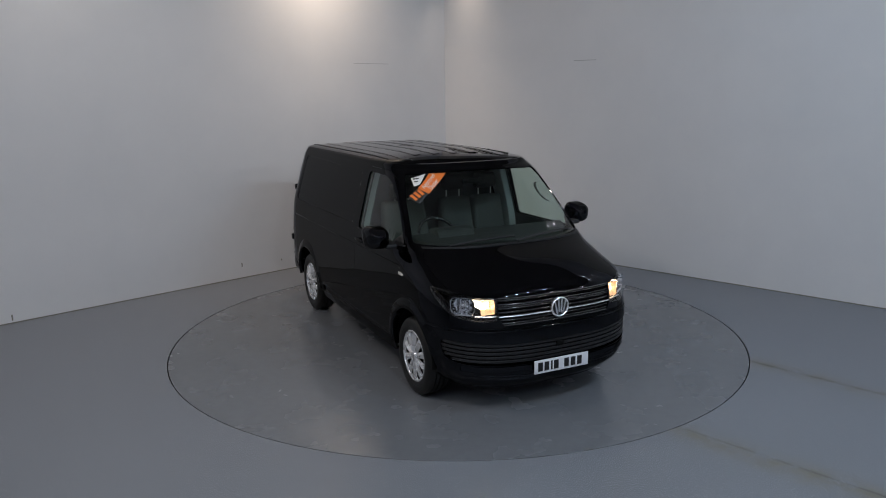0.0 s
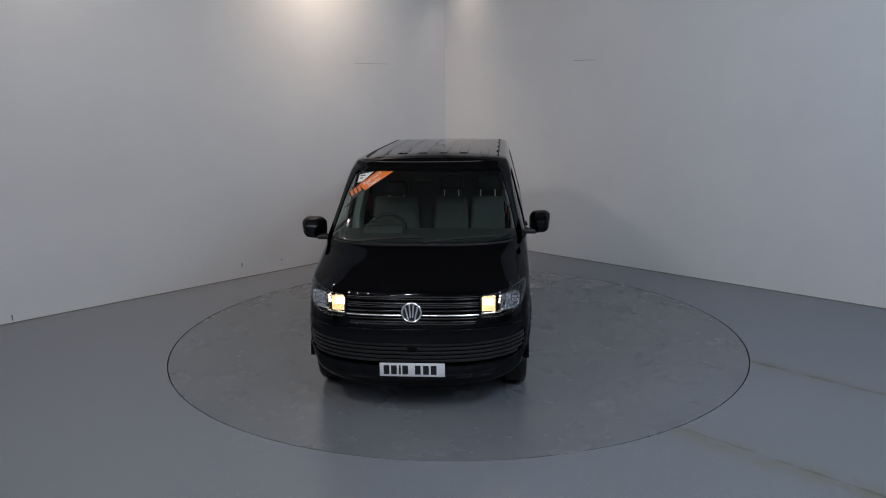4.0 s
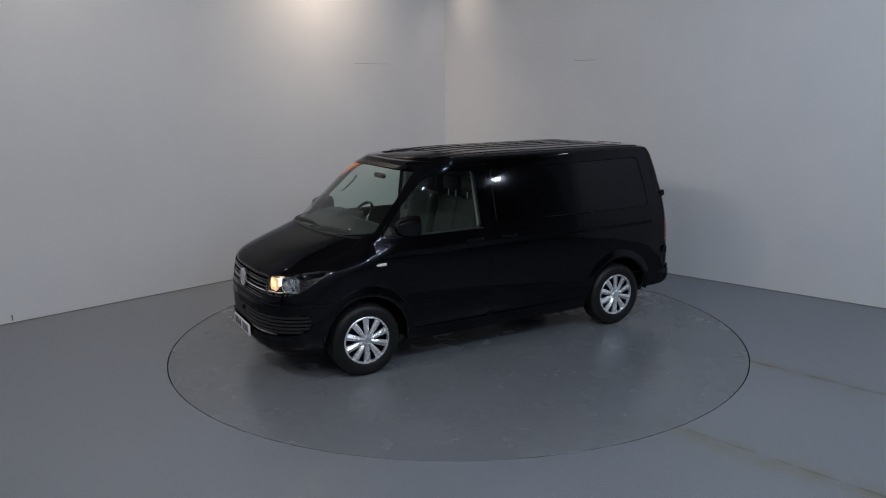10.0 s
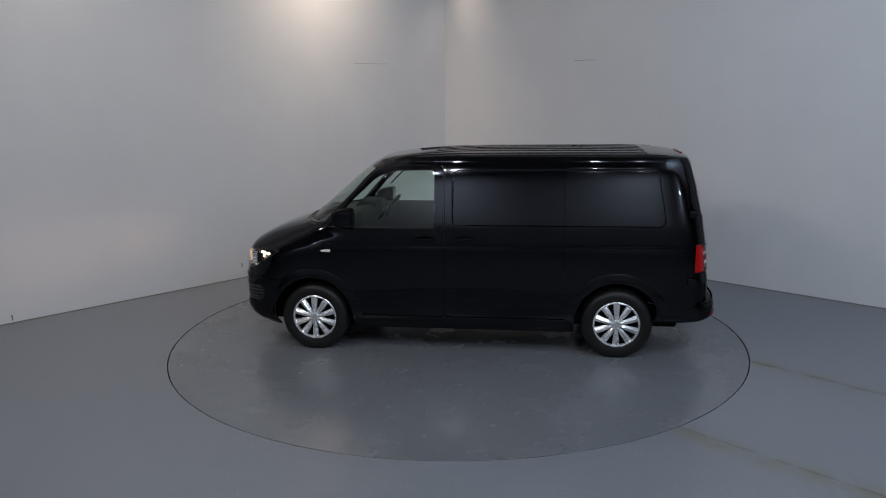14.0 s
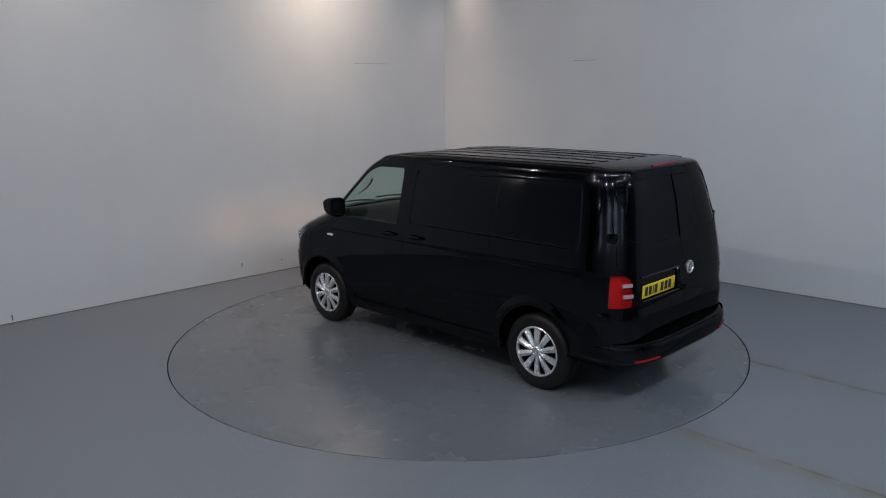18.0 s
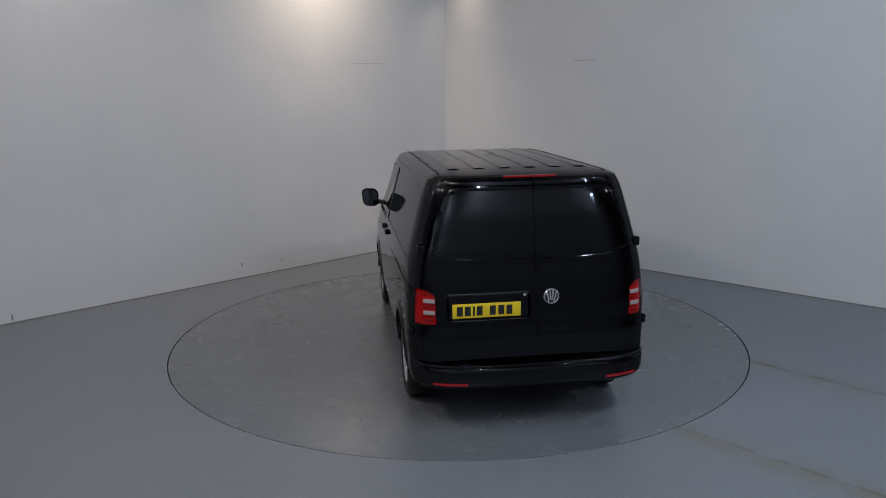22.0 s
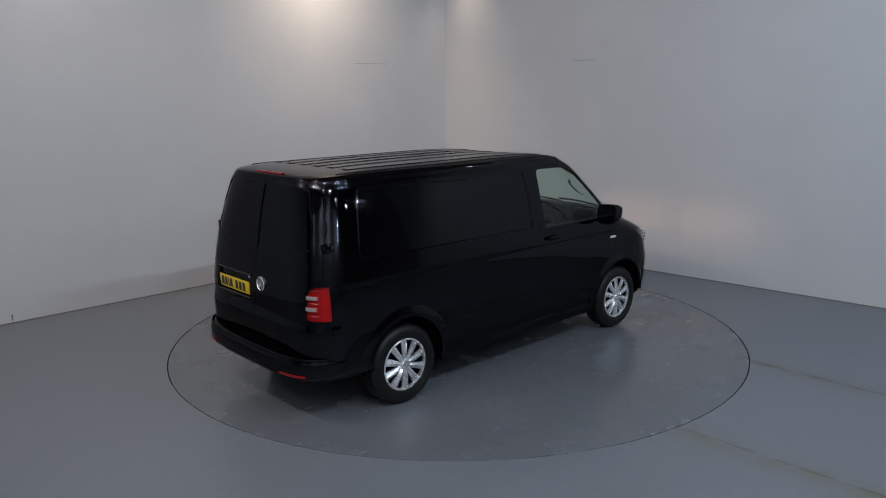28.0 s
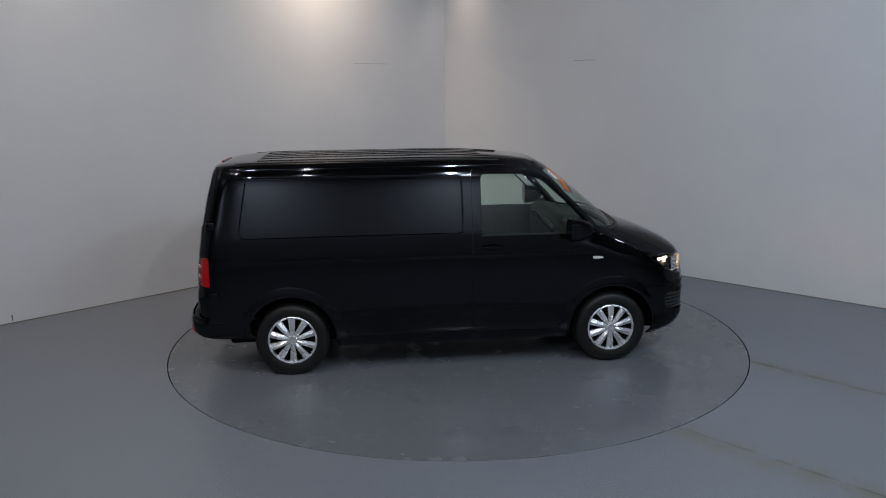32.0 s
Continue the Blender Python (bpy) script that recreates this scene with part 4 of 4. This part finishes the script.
for p, q in zip(rows, rows[1:]):
    for i in range(len(prof) - 1):
        bm.faces.new((p[i], p[i + 1], q[i + 1], q[i]))
bmesh.ops.recalc_face_normals(bm, faces=bm.faces)
part("bumper_edge", bead(0.560, 0.010, -0.90, 0.90, lambda y, z: -2.466 + L - L * (1 - (abs(y) / W) ** P) ** (1 / P), -1), M_PAINT, van, "rounded step edge of the rear bumper")
rb = modify(part("rear_bumper", bm, M_PAINT, van, "gloss black rear step bumper"), 0.02)
for s in (1, -1):
    r = sweep(0.428, 0.020, s * 0.53, s * 0.785, 0.01, 0.002, lambda y, z: -2.486 + L - L * (1 - (abs(y) / W) ** P) ** (1 / P), 10, -1)
    part("reflector", r, M_REDDK, rb, "slim red reflector")

# flared lips of the wheel arches
def side_y(x, z):
    """How far out the flank lies at a place along and a height."""
    w, xf, length, power, xr, back, bend = at_height(z)
    v = (x - xf + length) / length
    return w * (1 - min(v, 1.0) ** power) ** (1 / power) if v > 0 else half_width(z, x)


FLARE = ((0.402, -0.045), (0.402, 0.004), (0.405, 0.011), (0.412, 0.0145), (0.424, 0.0150), (0.440, 0.0125), (0.458, 0.0085), (0.478, 0.0040), (0.494, 0.0010), (0.502, -0.0030))
for x in (1.5, -1.5):
    for s in (1, -1):
        bm = bmesh.new()
        prev = None
        for k in range(49):
            a = radians(-3 + (186 if x > 0 else 177) * k / 48)
            row = []
            for r, out in FLARE:
                px, pz = x + r * math.cos(a), 0.355 + r * math.sin(a)
                row.append(bm.verts.new((px, s * (side_y(px, pz) + out), pz)))
            if prev:
                for i in range(len(row) - 1):
                    bm.faces.new((prev[i], prev[i + 1], row[i + 1], row[i]))
            prev = row
        bmesh.ops.recalc_face_normals(bm, faces=bm.faces)
        part("arch_lip", bm, M_PAINT, van, "flared gloss black wheel arch")

# sills, underbody, mudflaps
for s in (1, -1):
    bm = bmesh.new()
    a, b = sorted((s * 0.80, s * 0.905))
    box(bm, -1.08, 1.08, a, b, 0.262, 0.40, 0.022, 4)
    part("sill", bm, M_PAINT, van, "gloss black sill")
    for x, low in ((1.07, 0.29), (-1.93, 0.365)):
        bm = bmesh.new()
        a, b = sorted((s * 0.72, s * 0.90))
        box(bm, x - 0.01, x + 0.01, a, b, low, 0.44, 0.004)
        part("mudflap", bm, M_RUBBER, van)
bm = bmesh.new()
box(bm, -2.10, 2.10, -0.70, 0.70, 0.26, 0.40, 0.03)
box(bm, -1.0, 1.0, -0.88, 0.88, 0.30, 0.40, 0.02)
part("underbody", bm, M_GAP, van, "dark underbody")
for x in (1.5, -1.5):
    for s in (1, -1):
        bm = bmesh.new()
        pts = [(x + 0.43 * math.cos(math.pi * k / 20), 0.355 + 0.43 * math.sin(math.pi * k / 20)) for k in range(21)]
        prev = None
        for px, pz in pts:
            row = [bm.verts.new((px, s * 0.60, pz)), bm.verts.new((px, s * 0.935, pz))]
            if prev:
                bm.faces.new((prev[0], row[0], row[1], prev[1]))
            prev = row
        bm.faces.new([bm.verts.new((px, s * 0.60, pz)) for px, pz in pts])
        part("wheel_liner", bm, M_GAP, van)

# mirrors
for s in (1, -1):
    bm = bmesh.new()
    pts = rounded([(0.955, 1.215), (1.165, 1.225), (1.180, 1.40), (1.13, 1.428), (1.00, 1.422), (0.955, 1.38)], 0.10, 6)
    up, tight = (0.055, 0.86) if s > 0 else (0.0, 1.0)
    rows = [(1.034, 0.93), (1.038, 0.97), (1.046, 1.0)] + [(1.046 + 0.205 * math.sin(radians(9 * i)), math.cos(radians(9 * i)) ** 0.7) for i in range(1, 10)]
    for k, (x, f) in enumerate(rows):
        ring = [bm.verts.new((x, s * (0.955 + tight * (0.12 + (p - 1.075) * f)), up + 1.325 + (q - 1.325) * f)) for p, q in pts]
        if k:
            for i in range(len(ring)):
                j = (i + 1) % len(ring)
                bm.faces.new((prev[i], prev[j], ring[j], ring[i]))
        else:
            bm.faces.new(ring)
        prev = ring
    bm.faces.new(prev)
    bmesh.ops.recalc_face_normals(bm, faces=bm.faces)
    mirror = part("door_mirror", bm, M_PAINT, van, "gloss black door mirror")
    bm = bmesh.new()
    bm.faces.new([bm.verts.new((1.032, s * (0.955 + tight * (0.12 + (p - 1.075) * 0.84)), up + 1.325 + (q - 1.325) * 0.84)) for p, q in pts])
    part("mirror_glass", bm, M_MIRROR, mirror, "mirror glass")
    bm = bmesh.new()
    a, b = sorted((s * 0.90, s * 1.02))
    box(bm, 1.13, 1.22, a, b, 1.228 + up, 1.275 + up, 0.018)
    part("mirror_arm", bm, M_PLASTIC, mirror)

# side marker lamps, handles
for s, side in ((1, left), (-1, right)):
    p = patch(rounded([(1.405, 1.035), (1.37, 1.048), (1.295, 1.050), (1.300, 1.024), (1.375, 1.024)], 0.008), XZ, side, 0.006)
    modify(part("side_marker", p, M_AMBER, van, "clear side marker lamp"), 0.01, 0.002)


def handle(x, z, s):
    w = half_width(z)
    bm = lathe([(-0.102, 0.001), (-0.099, 0.008), (-0.088, 0.013), (-0.05, 0.0155), (0.05, 0.0155), (0.088, 0.013), (0.099, 0.008), (0.102, 0.001)], "x", 20)
    bmesh.ops.scale(bm, vec=(1, 0.85, 1.1), verts=bm.verts)
    bmesh.ops.translate(bm, vec=(x, s * (w + 0.020), z), verts=bm.verts)
    for dx in (-0.075, 0.075):
        c, d = sorted((s * (w - 0.01), s * (w + 0.03)))
        box(bm, x + dx - 0.018, x + dx + 0.018, c, d, z - 0.012, z + 0.012, 0.006)
    h = part("door_handle", bm, M_PAINT, van, "black pull handle")
    bm = lathe([(-0.008, 0.001), (-0.007, 0.02), (-0.003, 0.038), (0.003, 0.048), (0.004, 0.052), (-0.006, 0.056)], "y", 24)
    bmesh.ops.scale(bm, vec=(1.15, s, 0.62), verts=bm.verts)
    bmesh.ops.translate(bm, vec=(x, s * (w + 0.002), z - 0.008), verts=bm.verts)
    bmesh.ops.recalc_face_normals(bm, faces=bm.faces)
    part("handle_bowl", bm, M_PAINT, h)


handle(0.355, 1.165, 1)
handle(-0.035, 1.168, 1)
handle(0.355, 1.165, -1)

# wheels
tyre_prof = [(-0.095, 0.222), (-0.107, 0.246), (-0.110, 0.285), (-0.100, 0.318), (-0.080, 0.334), (-0.04, 0.3385), (0.04, 0.3385), (0.080, 0.334), (0.100, 0.318), (0.110, 0.285), (0.109, 0.262), (0.107, 0.260), (0.107, 0.246), (0.095, 0.222), (0.0, 0.205)]


def tyre_mesh():
    prof = tyre_prof[:5] + [(-0.072, 0.3385), (-0.045, 0.3385), (-0.043, 0.331), (-0.035, 0.331), (-0.033, 0.3385), (-0.005, 0.3385), (-0.003, 0.331), (0.003, 0.331), (0.005, 0.3385), (0.033, 0.3385), (0.035, 0.331), (0.043, 0.331), (0.045, 0.3385), (0.072, 0.3385)] + tyre_prof[7:]
    return lathe(prof, "y", 56, closed=True)


def blade_mesh(k, n=10):
    """One flat blade of the wheel cover, with a fold along it."""
    bm = bmesh.new()
    a = 2 * math.pi * (k + 0.5) / n
    c, s = math.cos(a), math.sin(a)
    prev = None
    for r, half, y in ((0.040, 0.0124, 0.092), (0.065, 0.0200, 0.100), (0.095, 0.0245, 0.101), (0.13, 0.0280, 0.100), (0.17, 0.0315, 0.097), (0.207, 0.0350, 0.092)):
        row = []
        for u, dy in ((-1.0, -0.018), (-0.92, -0.004), (-0.10, 0.005), (0.0, 0.002), (0.90, -0.011), (1.0, -0.024)):
            t = u * half
            row.append(bm.verts.new((r * c - t * s, y + dy, r * s + t * c)))
        if prev:
            for i in range(5):
                bm.faces.new((prev[i], row[i], row[i + 1], prev[i + 1]))
        prev = row
    bmesh.ops.recalc_face_normals(bm, faces=bm.faces)
    return bm


def cover_mesh():
    """Outer ring of the wheel cover."""
    return lathe([(0.064, 0.222), (0.096, 0.226), (0.1005, 0.219), (0.097, 0.208), (0.076, 0.204)], "y", 60, closed=True)


def hub_mesh():
    return lathe([(0.080, 0.046), (0.101, 0.044), (0.107, 0.039), (0.107, 0.034), (0.104, 0.032), (0.104, 0.001)], "y", 32)


tm, cm = tyre_mesh(), cover_mesh()
for x in (1.5, -1.5):
    for s in (1, -1):
        wheel = new("wheel")
        wheel.parent = van
        wheel.matrix_local = pose(x, s * 0.812, 0.3385, 0, 0, 0 if s > 0 else 180)
        tagged(wheel, "steel wheel with silver ten-blade cover")
        part("tyre", tm.copy(), M_RUBBER, wheel, "black rubber tyre")
        part("cover_ring", cm.copy(), M_SILVER, wheel, "silver plastic cover ring")
        part("cover_hub", hub_mesh(), M_SILVER, wheel, "silver plastic hub")
        for k in range(10):
            part("cover_blade", blade_mesh(k), M_SILVER, wheel, "silver plastic blade")
        part("rim", lathe([(0.05, 0.001), (0.05, 0.12), (0.045, 0.21), (-0.09, 0.212)], "y", 40), M_GAP, wheel, "dark steel rim")
        b = lathe([(0.106, 0.026), (0.1085, 0.026), (0.1085, 0.030), (0.106, 0.030)], "y", 24, closed=True)
        part("hub_badge", b, M_CHROME, wheel)
        part("hub_disc", lathe([(0.1055, 0.001), (0.1058, 0.024), (0.1035, 0.026)], "y", 24), M_CHROME, wheel, "bright hub centre")

# wipers
for y0, y1 in ((-0.60, 0.02), (0.02, 0.66)):
    bm = bmesh.new()
    prev = None
    for k in range(13):
        y = y0 + (y1 - y0) * k / 12
        z = 1.290 + 0.035 * math.sin(math.pi * k / 12 * 0.6)
        x = front_x(y, z) + 0.016
        row = [bm.verts.new((x + dx, y, z + dz)) for dx, dz in ((0, -0.008), (0.012, 0), (0, 0.012), (-0.01, 0))]
        if prev:
            for i in range(4):
                bm.faces.new((prev[i], prev[(i + 1) % 4], row[(i + 1) % 4], row[i]))
        prev = row
    bmesh.ops.recalc_face_normals(bm, faces=bm.faces)
    part("wiper", bm, M_PLASTIC, van, "black wiper")
part("cowl", sweep(1.268, 0.03, -0.80, 0.80, 0.10, -0.004), M_PLASTIC, van, "black plastic cowl")

# cabin
bm = bmesh.new()
pts = rounded([(1.56, 1.265), (1.34, 1.305), (1.16, 1.335), (1.08, 1.29), (1.06, 1.08), (1.10, 0.86), (1.60, 0.86)], 0.05)
bm = prism(pts, XZ, -0.84, 0.84, 0.0)
for v in bm.verts:
    v.co.y = math.copysign(min(0.84, side_y(v.co.x + 0.03, v.co.z + 0.03) - 0.07), v.co.y)
dash = part("dashboard", bm, M_TRIM, van, "dark grey dashboard")
bm = prism(rounded([(1.34, 1.29), (1.26, 1.375), (1.10, 1.365), (1.08, 1.25)], 0.04), XZ, -0.56, -0.20, 0.012)
part("instrument_hood", bm, M_TRIM, dash)
bm = prism([(-0.03, 0.40), (-0.03, 1.90), (0.0, 1.90), (0.0, 0.40)], XZ, -0.70, 0.70)
part("bulkhead", bm, M_BULK, van, "dark steel bulkhead behind the seats")
bm = prism([(-1.04, 0.40), (-1.04, 0.43), (1.04, 0.43), (1.04, 0.40)], XZ, -0.88, 0.88)
part("cabin_floor", bm, M_TRIM, van)
hl = patch([(0.78, -0.58), (0.78, 0.58), (-0.02, 0.60), (-0.02, -0.60)], XY, lambda c: c.z > 1.8, -0.03)
part("headlining", hl, M_HEADLINE, van, "pale headlining")


def lerp_box(bm, sections, bevel):
    """A soft block through rectangular sections: x0, x1, y0, y1, z."""
    prev = None
    for x0, x1, y0, y1, z in sections:
        row = [bm.verts.new(p) for p in ((x0, y0, z), (x1, y0, z), (x1, y1, z), (x0, y1, z))]
        if prev:
            for i in range(4):
                j = (i + 1) % 4
                bm.faces.new((prev[i], prev[j], row[j], row[i]))
        else:
            bm.faces.new(row)
        prev = row
    bm.faces.new(prev)
    bmesh.ops.recalc_face_normals(bm, faces=bm.faces)
    bmesh.ops.bevel(bm, geom=list(bm.edges), offset=bevel, segments=3, affect="EDGES", profile=0.5)


for y0, y1, backs in ((-0.66, -0.16, 1), (-0.02, 0.74, 2)):
    bm = bmesh.new()
    lerp_box(bm, ((0.24, 0.80, y0, y1, 0.72), (0.26, 0.78, y0 + 0.01, y1 - 0.01, 0.88)), 0.04)
    seat = part("seat", bm, M_FABRIC, van, "grey cloth cab seat")
    bm = bmesh.new()
    box(bm, 0.26, 0.74, y0 + 0.05, y1 - 0.05, 0.43, 0.72, 0.02)
    part("seat_base", bm, M_TRIM, seat)
    for k in range(backs):
        step = (y1 - y0) / backs
        a, b = y0 + step * k + 0.006, y0 + step * (k + 1) - 0.006
        yc = (a + b) / 2
        bm = bmesh.new()
        lerp_box(bm, ((0.20, 0.36, a, b, 0.84), (0.14, 0.30, a, b, 1.15), (0.10, 0.22, a + 0.02, b - 0.02, 1.49)), 0.035)
        part("backrest", bm, M_FABRIC, seat)
        lift = 0.0 if backs > 1 else -0.055
        bm = bmesh.new()
        lerp_box(bm, ((0.10, 0.20, yc - 0.13, yc + 0.13, 1.558 + lift), (0.09, 0.19, yc - 0.12, yc + 0.12, 1.72 + lift)), 0.035)
        part("headrest", bm, M_PLASTIC, seat)
        for dy in (-0.075, 0.075):
            bm = lathe([(1.44, 0.0065), (1.60, 0.0065)], "z", 10)
            bmesh.ops.translate(bm, vec=(0.15, yc + dy, lift), verts=bm.verts)
            # the steel's gleam is painted as plain white
            part("headrest_post", bm, M_WHITE, seat, "steel post painted white for its gleam")

bm = bmesh.new()
ring = []
R, r = 0.19, 0.016
for i in range(36):
    a = 2 * math.pi * i / 36
    row = []
    for j in range(8):
        b = 2 * math.pi * j / 8
        rr = R + r * math.cos(b)
        row.append(bm.verts.new((r * math.sin(b), rr * math.cos(a), rr * math.sin(a))))
    ring.append(row)
for i in range(36):
    for j in range(8):
        bm.faces.new((ring[i][j], ring[(i + 1) % 36][j], ring[(i + 1) % 36][(j + 1) % 8], ring[i][(j + 1) % 8]))
wheel_m = pose(0.97, -0.40, 1.26, 0, -40, 0)
bm.transform(wheel_m)
sw = part("steering_wheel", bm, M_GLOSSBLK, van, "black steering wheel")
bm = bmesh.new()
box(bm, 0.0, 0.05, -0.075, 0.075, -0.06, 0.06, 0.02)
box(bm, 0.005, 0.025, -0.185, 0.185, -0.02, 0.02, 0.006)
box(bm, 0.005, 0.025, -0.02, 0.02, -0.18, 0.0, 0.006)
bm.transform(wheel_m)
part("steering_hub", bm, M_TRIM, sw)
bm = bmesh.new()
box(bm, 0.88, 0.92, -0.11, 0.11, 1.71, 1.76, 0.015)
part("interior_mirror", bm, M_GAP, van)
# door trims and cabin pillars
for s, side in ((1, left), (-1, right)):
    t = patch(grown(DOOR, -0.03), XZ, side, -0.045)
    cut_out(t, arch(1.5, 0.45), XZ, side)
    cut_out(t, grown(DOOR_GLASS, 0.0), XZ, side)
    modify(part("door_trim", t, M_DOORTRIM, van, "dark grey door trim"), 0.01)
    bm = bmesh.new()
    prev = None
    for k in range(9):
        z = 1.10 + 0.74 * k / 8
        y = half_width(z, 0.2) - 0.045
        row = [bm.verts.new((a, s * (y - b), z)) for a, b in ((0.05, 0.0), (0.238, 0.0), (0.246, 0.006), (0.246, 0.075), (0.238, 0.085), (0.05, 0.10))]
        if prev:
            for i in range(6):
                bm.faces.new((prev[i], prev[(i + 1) % 6], row[(i + 1) % 6], row[i]))
        else:
            bm.faces.new(row)
        prev = row
    bm.faces.new(prev)
    bmesh.ops.recalc_face_normals(bm, faces=bm.faces)
    part("pillar_trim", bm, M_PILLAR, van, "pale grey pillar trim")
    # grab handle on the windscreen pillar
    bm = bmesh.new()
    prev = None
    for k in range(13):
        u = k / 12
        z = 1.50 + 0.17 * u
        x = front_x(0, z) - 0.40 + 0.03 * u
        y = side_y(x, z) - 0.075 - 0.05 * math.sin(math.pi * u) ** 0.5
        row = [bm.verts.new((x + 0.012 * math.cos(a), s * (y + 0.011 * math.sin(a)), z)) for a in (0, 1.05, 2.09, 3.14, 4.19, 5.24)]
        if prev:
            for i in range(6):
                bm.faces.new((prev[i], prev[(i + 1) % 6], row[(i + 1) % 6], row[i]))
        else:
            bm.faces.new(row)
        prev = row
    bm.faces.new(prev)
    bmesh.ops.recalc_face_normals(bm, faces=bm.faces)
    part("grab_handle", bm, M_TRIM, van, "grey plastic grab handle")

# film sticker behind the windscreen
def on_screen(y, z, lift=0.004):
    return (front_x(y, z) - 0.017 + lift, y, z)


def film(pts, material, name, label, parent, lift):
    """A thin sticker laid on the curved screen."""
    bm = bmesh.new()
    m = 14
    (a, b, c, d) = [Vector(p) for p in pts]
    g = []
    for i in range(m + 1):
        row = []
        for j in range(5):
            p = (a * (1 - i / m) + b * (i / m)) * (1 - j / 4) + (d * (1 - i / m) + c * (i / m)) * (j / 4)
            row.append(bm.verts.new(on_screen(p.x, p.y, lift)))
        g.append(row)
    for i in range(m):
        for j in range(4):
            bm.faces.new((g[i][j], g[i + 1][j], g[i + 1][j + 1], g[i][j + 1]))
    bm.normal_update()
    return modify(part(name, bm, material, parent, label), 0.001)


sticker = film([(-0.635, 1.720), (-0.475, 1.836), (-0.315, 1.836), (-0.565, 1.676)], M_ORANGE, "sticker", "orange diagonal dealer sticker with white words", van, 0.003)
film([(-0.738, 1.640), (-0.640, 1.722), (-0.570, 1.676), (-0.672, 1.600)], M_DARKFILM, "dark_field", "", sticker, 0.003)
for k in range(3):
    a, b = Vector((-0.712, 1.640)), Vector((-0.606, 1.699))
    q, w = a.lerp(b, (k + 0.15) / 3), a.lerp(b, (k + 0.8) / 3)
    n2 = Vector((0.018, -0.024))
    film([tuple(q - n2 * 0.8), tuple(w - n2 * 0.8), tuple(w + n2 * 0.8), tuple(q + n2 * 0.8)], M_ORANGE, "bar", "", sticker, 0.005)
film([(-0.655, 1.735), (-0.648, 1.800), (-0.508, 1.834), (-0.600, 1.752)], M_WHITE, "white_label", "", sticker, 0.003)
for k, w in ((0, 0.05), (1, 0.03)):
    film([(-0.635, 1.790 - 0.022 * k), (-0.635, 1.798 - 0.022 * k), (-0.635 + w, 1.803 - 0.022 * k), (-0.635 + w, 1.795 - 0.022 * k)], M_INK, "bar", "", sticker, 0.005)


def lettering(words, at, angle, size, material, parent):
    """Words laid flat on the windscreen."""
    cu = bpy.data.curves.new("words", "FONT")
    cu.body, cu.size, cu.align_x = words, size, "CENTER"
    ob = bpy.data.objects.new("words", cu)
    scene.collection.objects.link(ob)
    me = bpy.data.meshes.new_from_object(ob.evaluated_get(bpy.context.evaluated_depsgraph_get()))
    bpy.data.objects.remove(ob)
    c, s = math.cos(radians(angle)), math.sin(radians(angle))
    for v in me.vertices:
        y, z = at[0] + c * v.co.x - s * v.co.y, at[1] + 0.72 * (s * v.co.x + c * v.co.y)
        v.co = on_screen(y, z, 0.006)
    me.materials.append(material)
    out = new("words", me)
    out.parent = parent
    tagged(out, "white words " + words)


lettering("Approved", (-0.505, 1.768), 43, 0.052, M_WHITE, sticker)
lettering("Dealer", (-0.475, 1.742), 43, 0.052, M_WHITE, sticker)



def motions():
    """The turntable starts gently, then turns evenly and carries the van."""
    turn = [(0.0, 297.1), (0.5, 295.8), (1.0, 293.1), (1.5, 289.3)]
    turn += [(t, 284.8 - (t - 2) * 278.7 / 30) for t in range(2, 33)]
    walk(turntable, [(t, pose(0, 0, 0, 0, 0, a - 297.1)) for t, a in turn])
    walk(van, [(t, pose(0, 0, 0, 0, 0, a) @ pose(-0.136, -0.205, 0)) for t, a in turn])


motions()
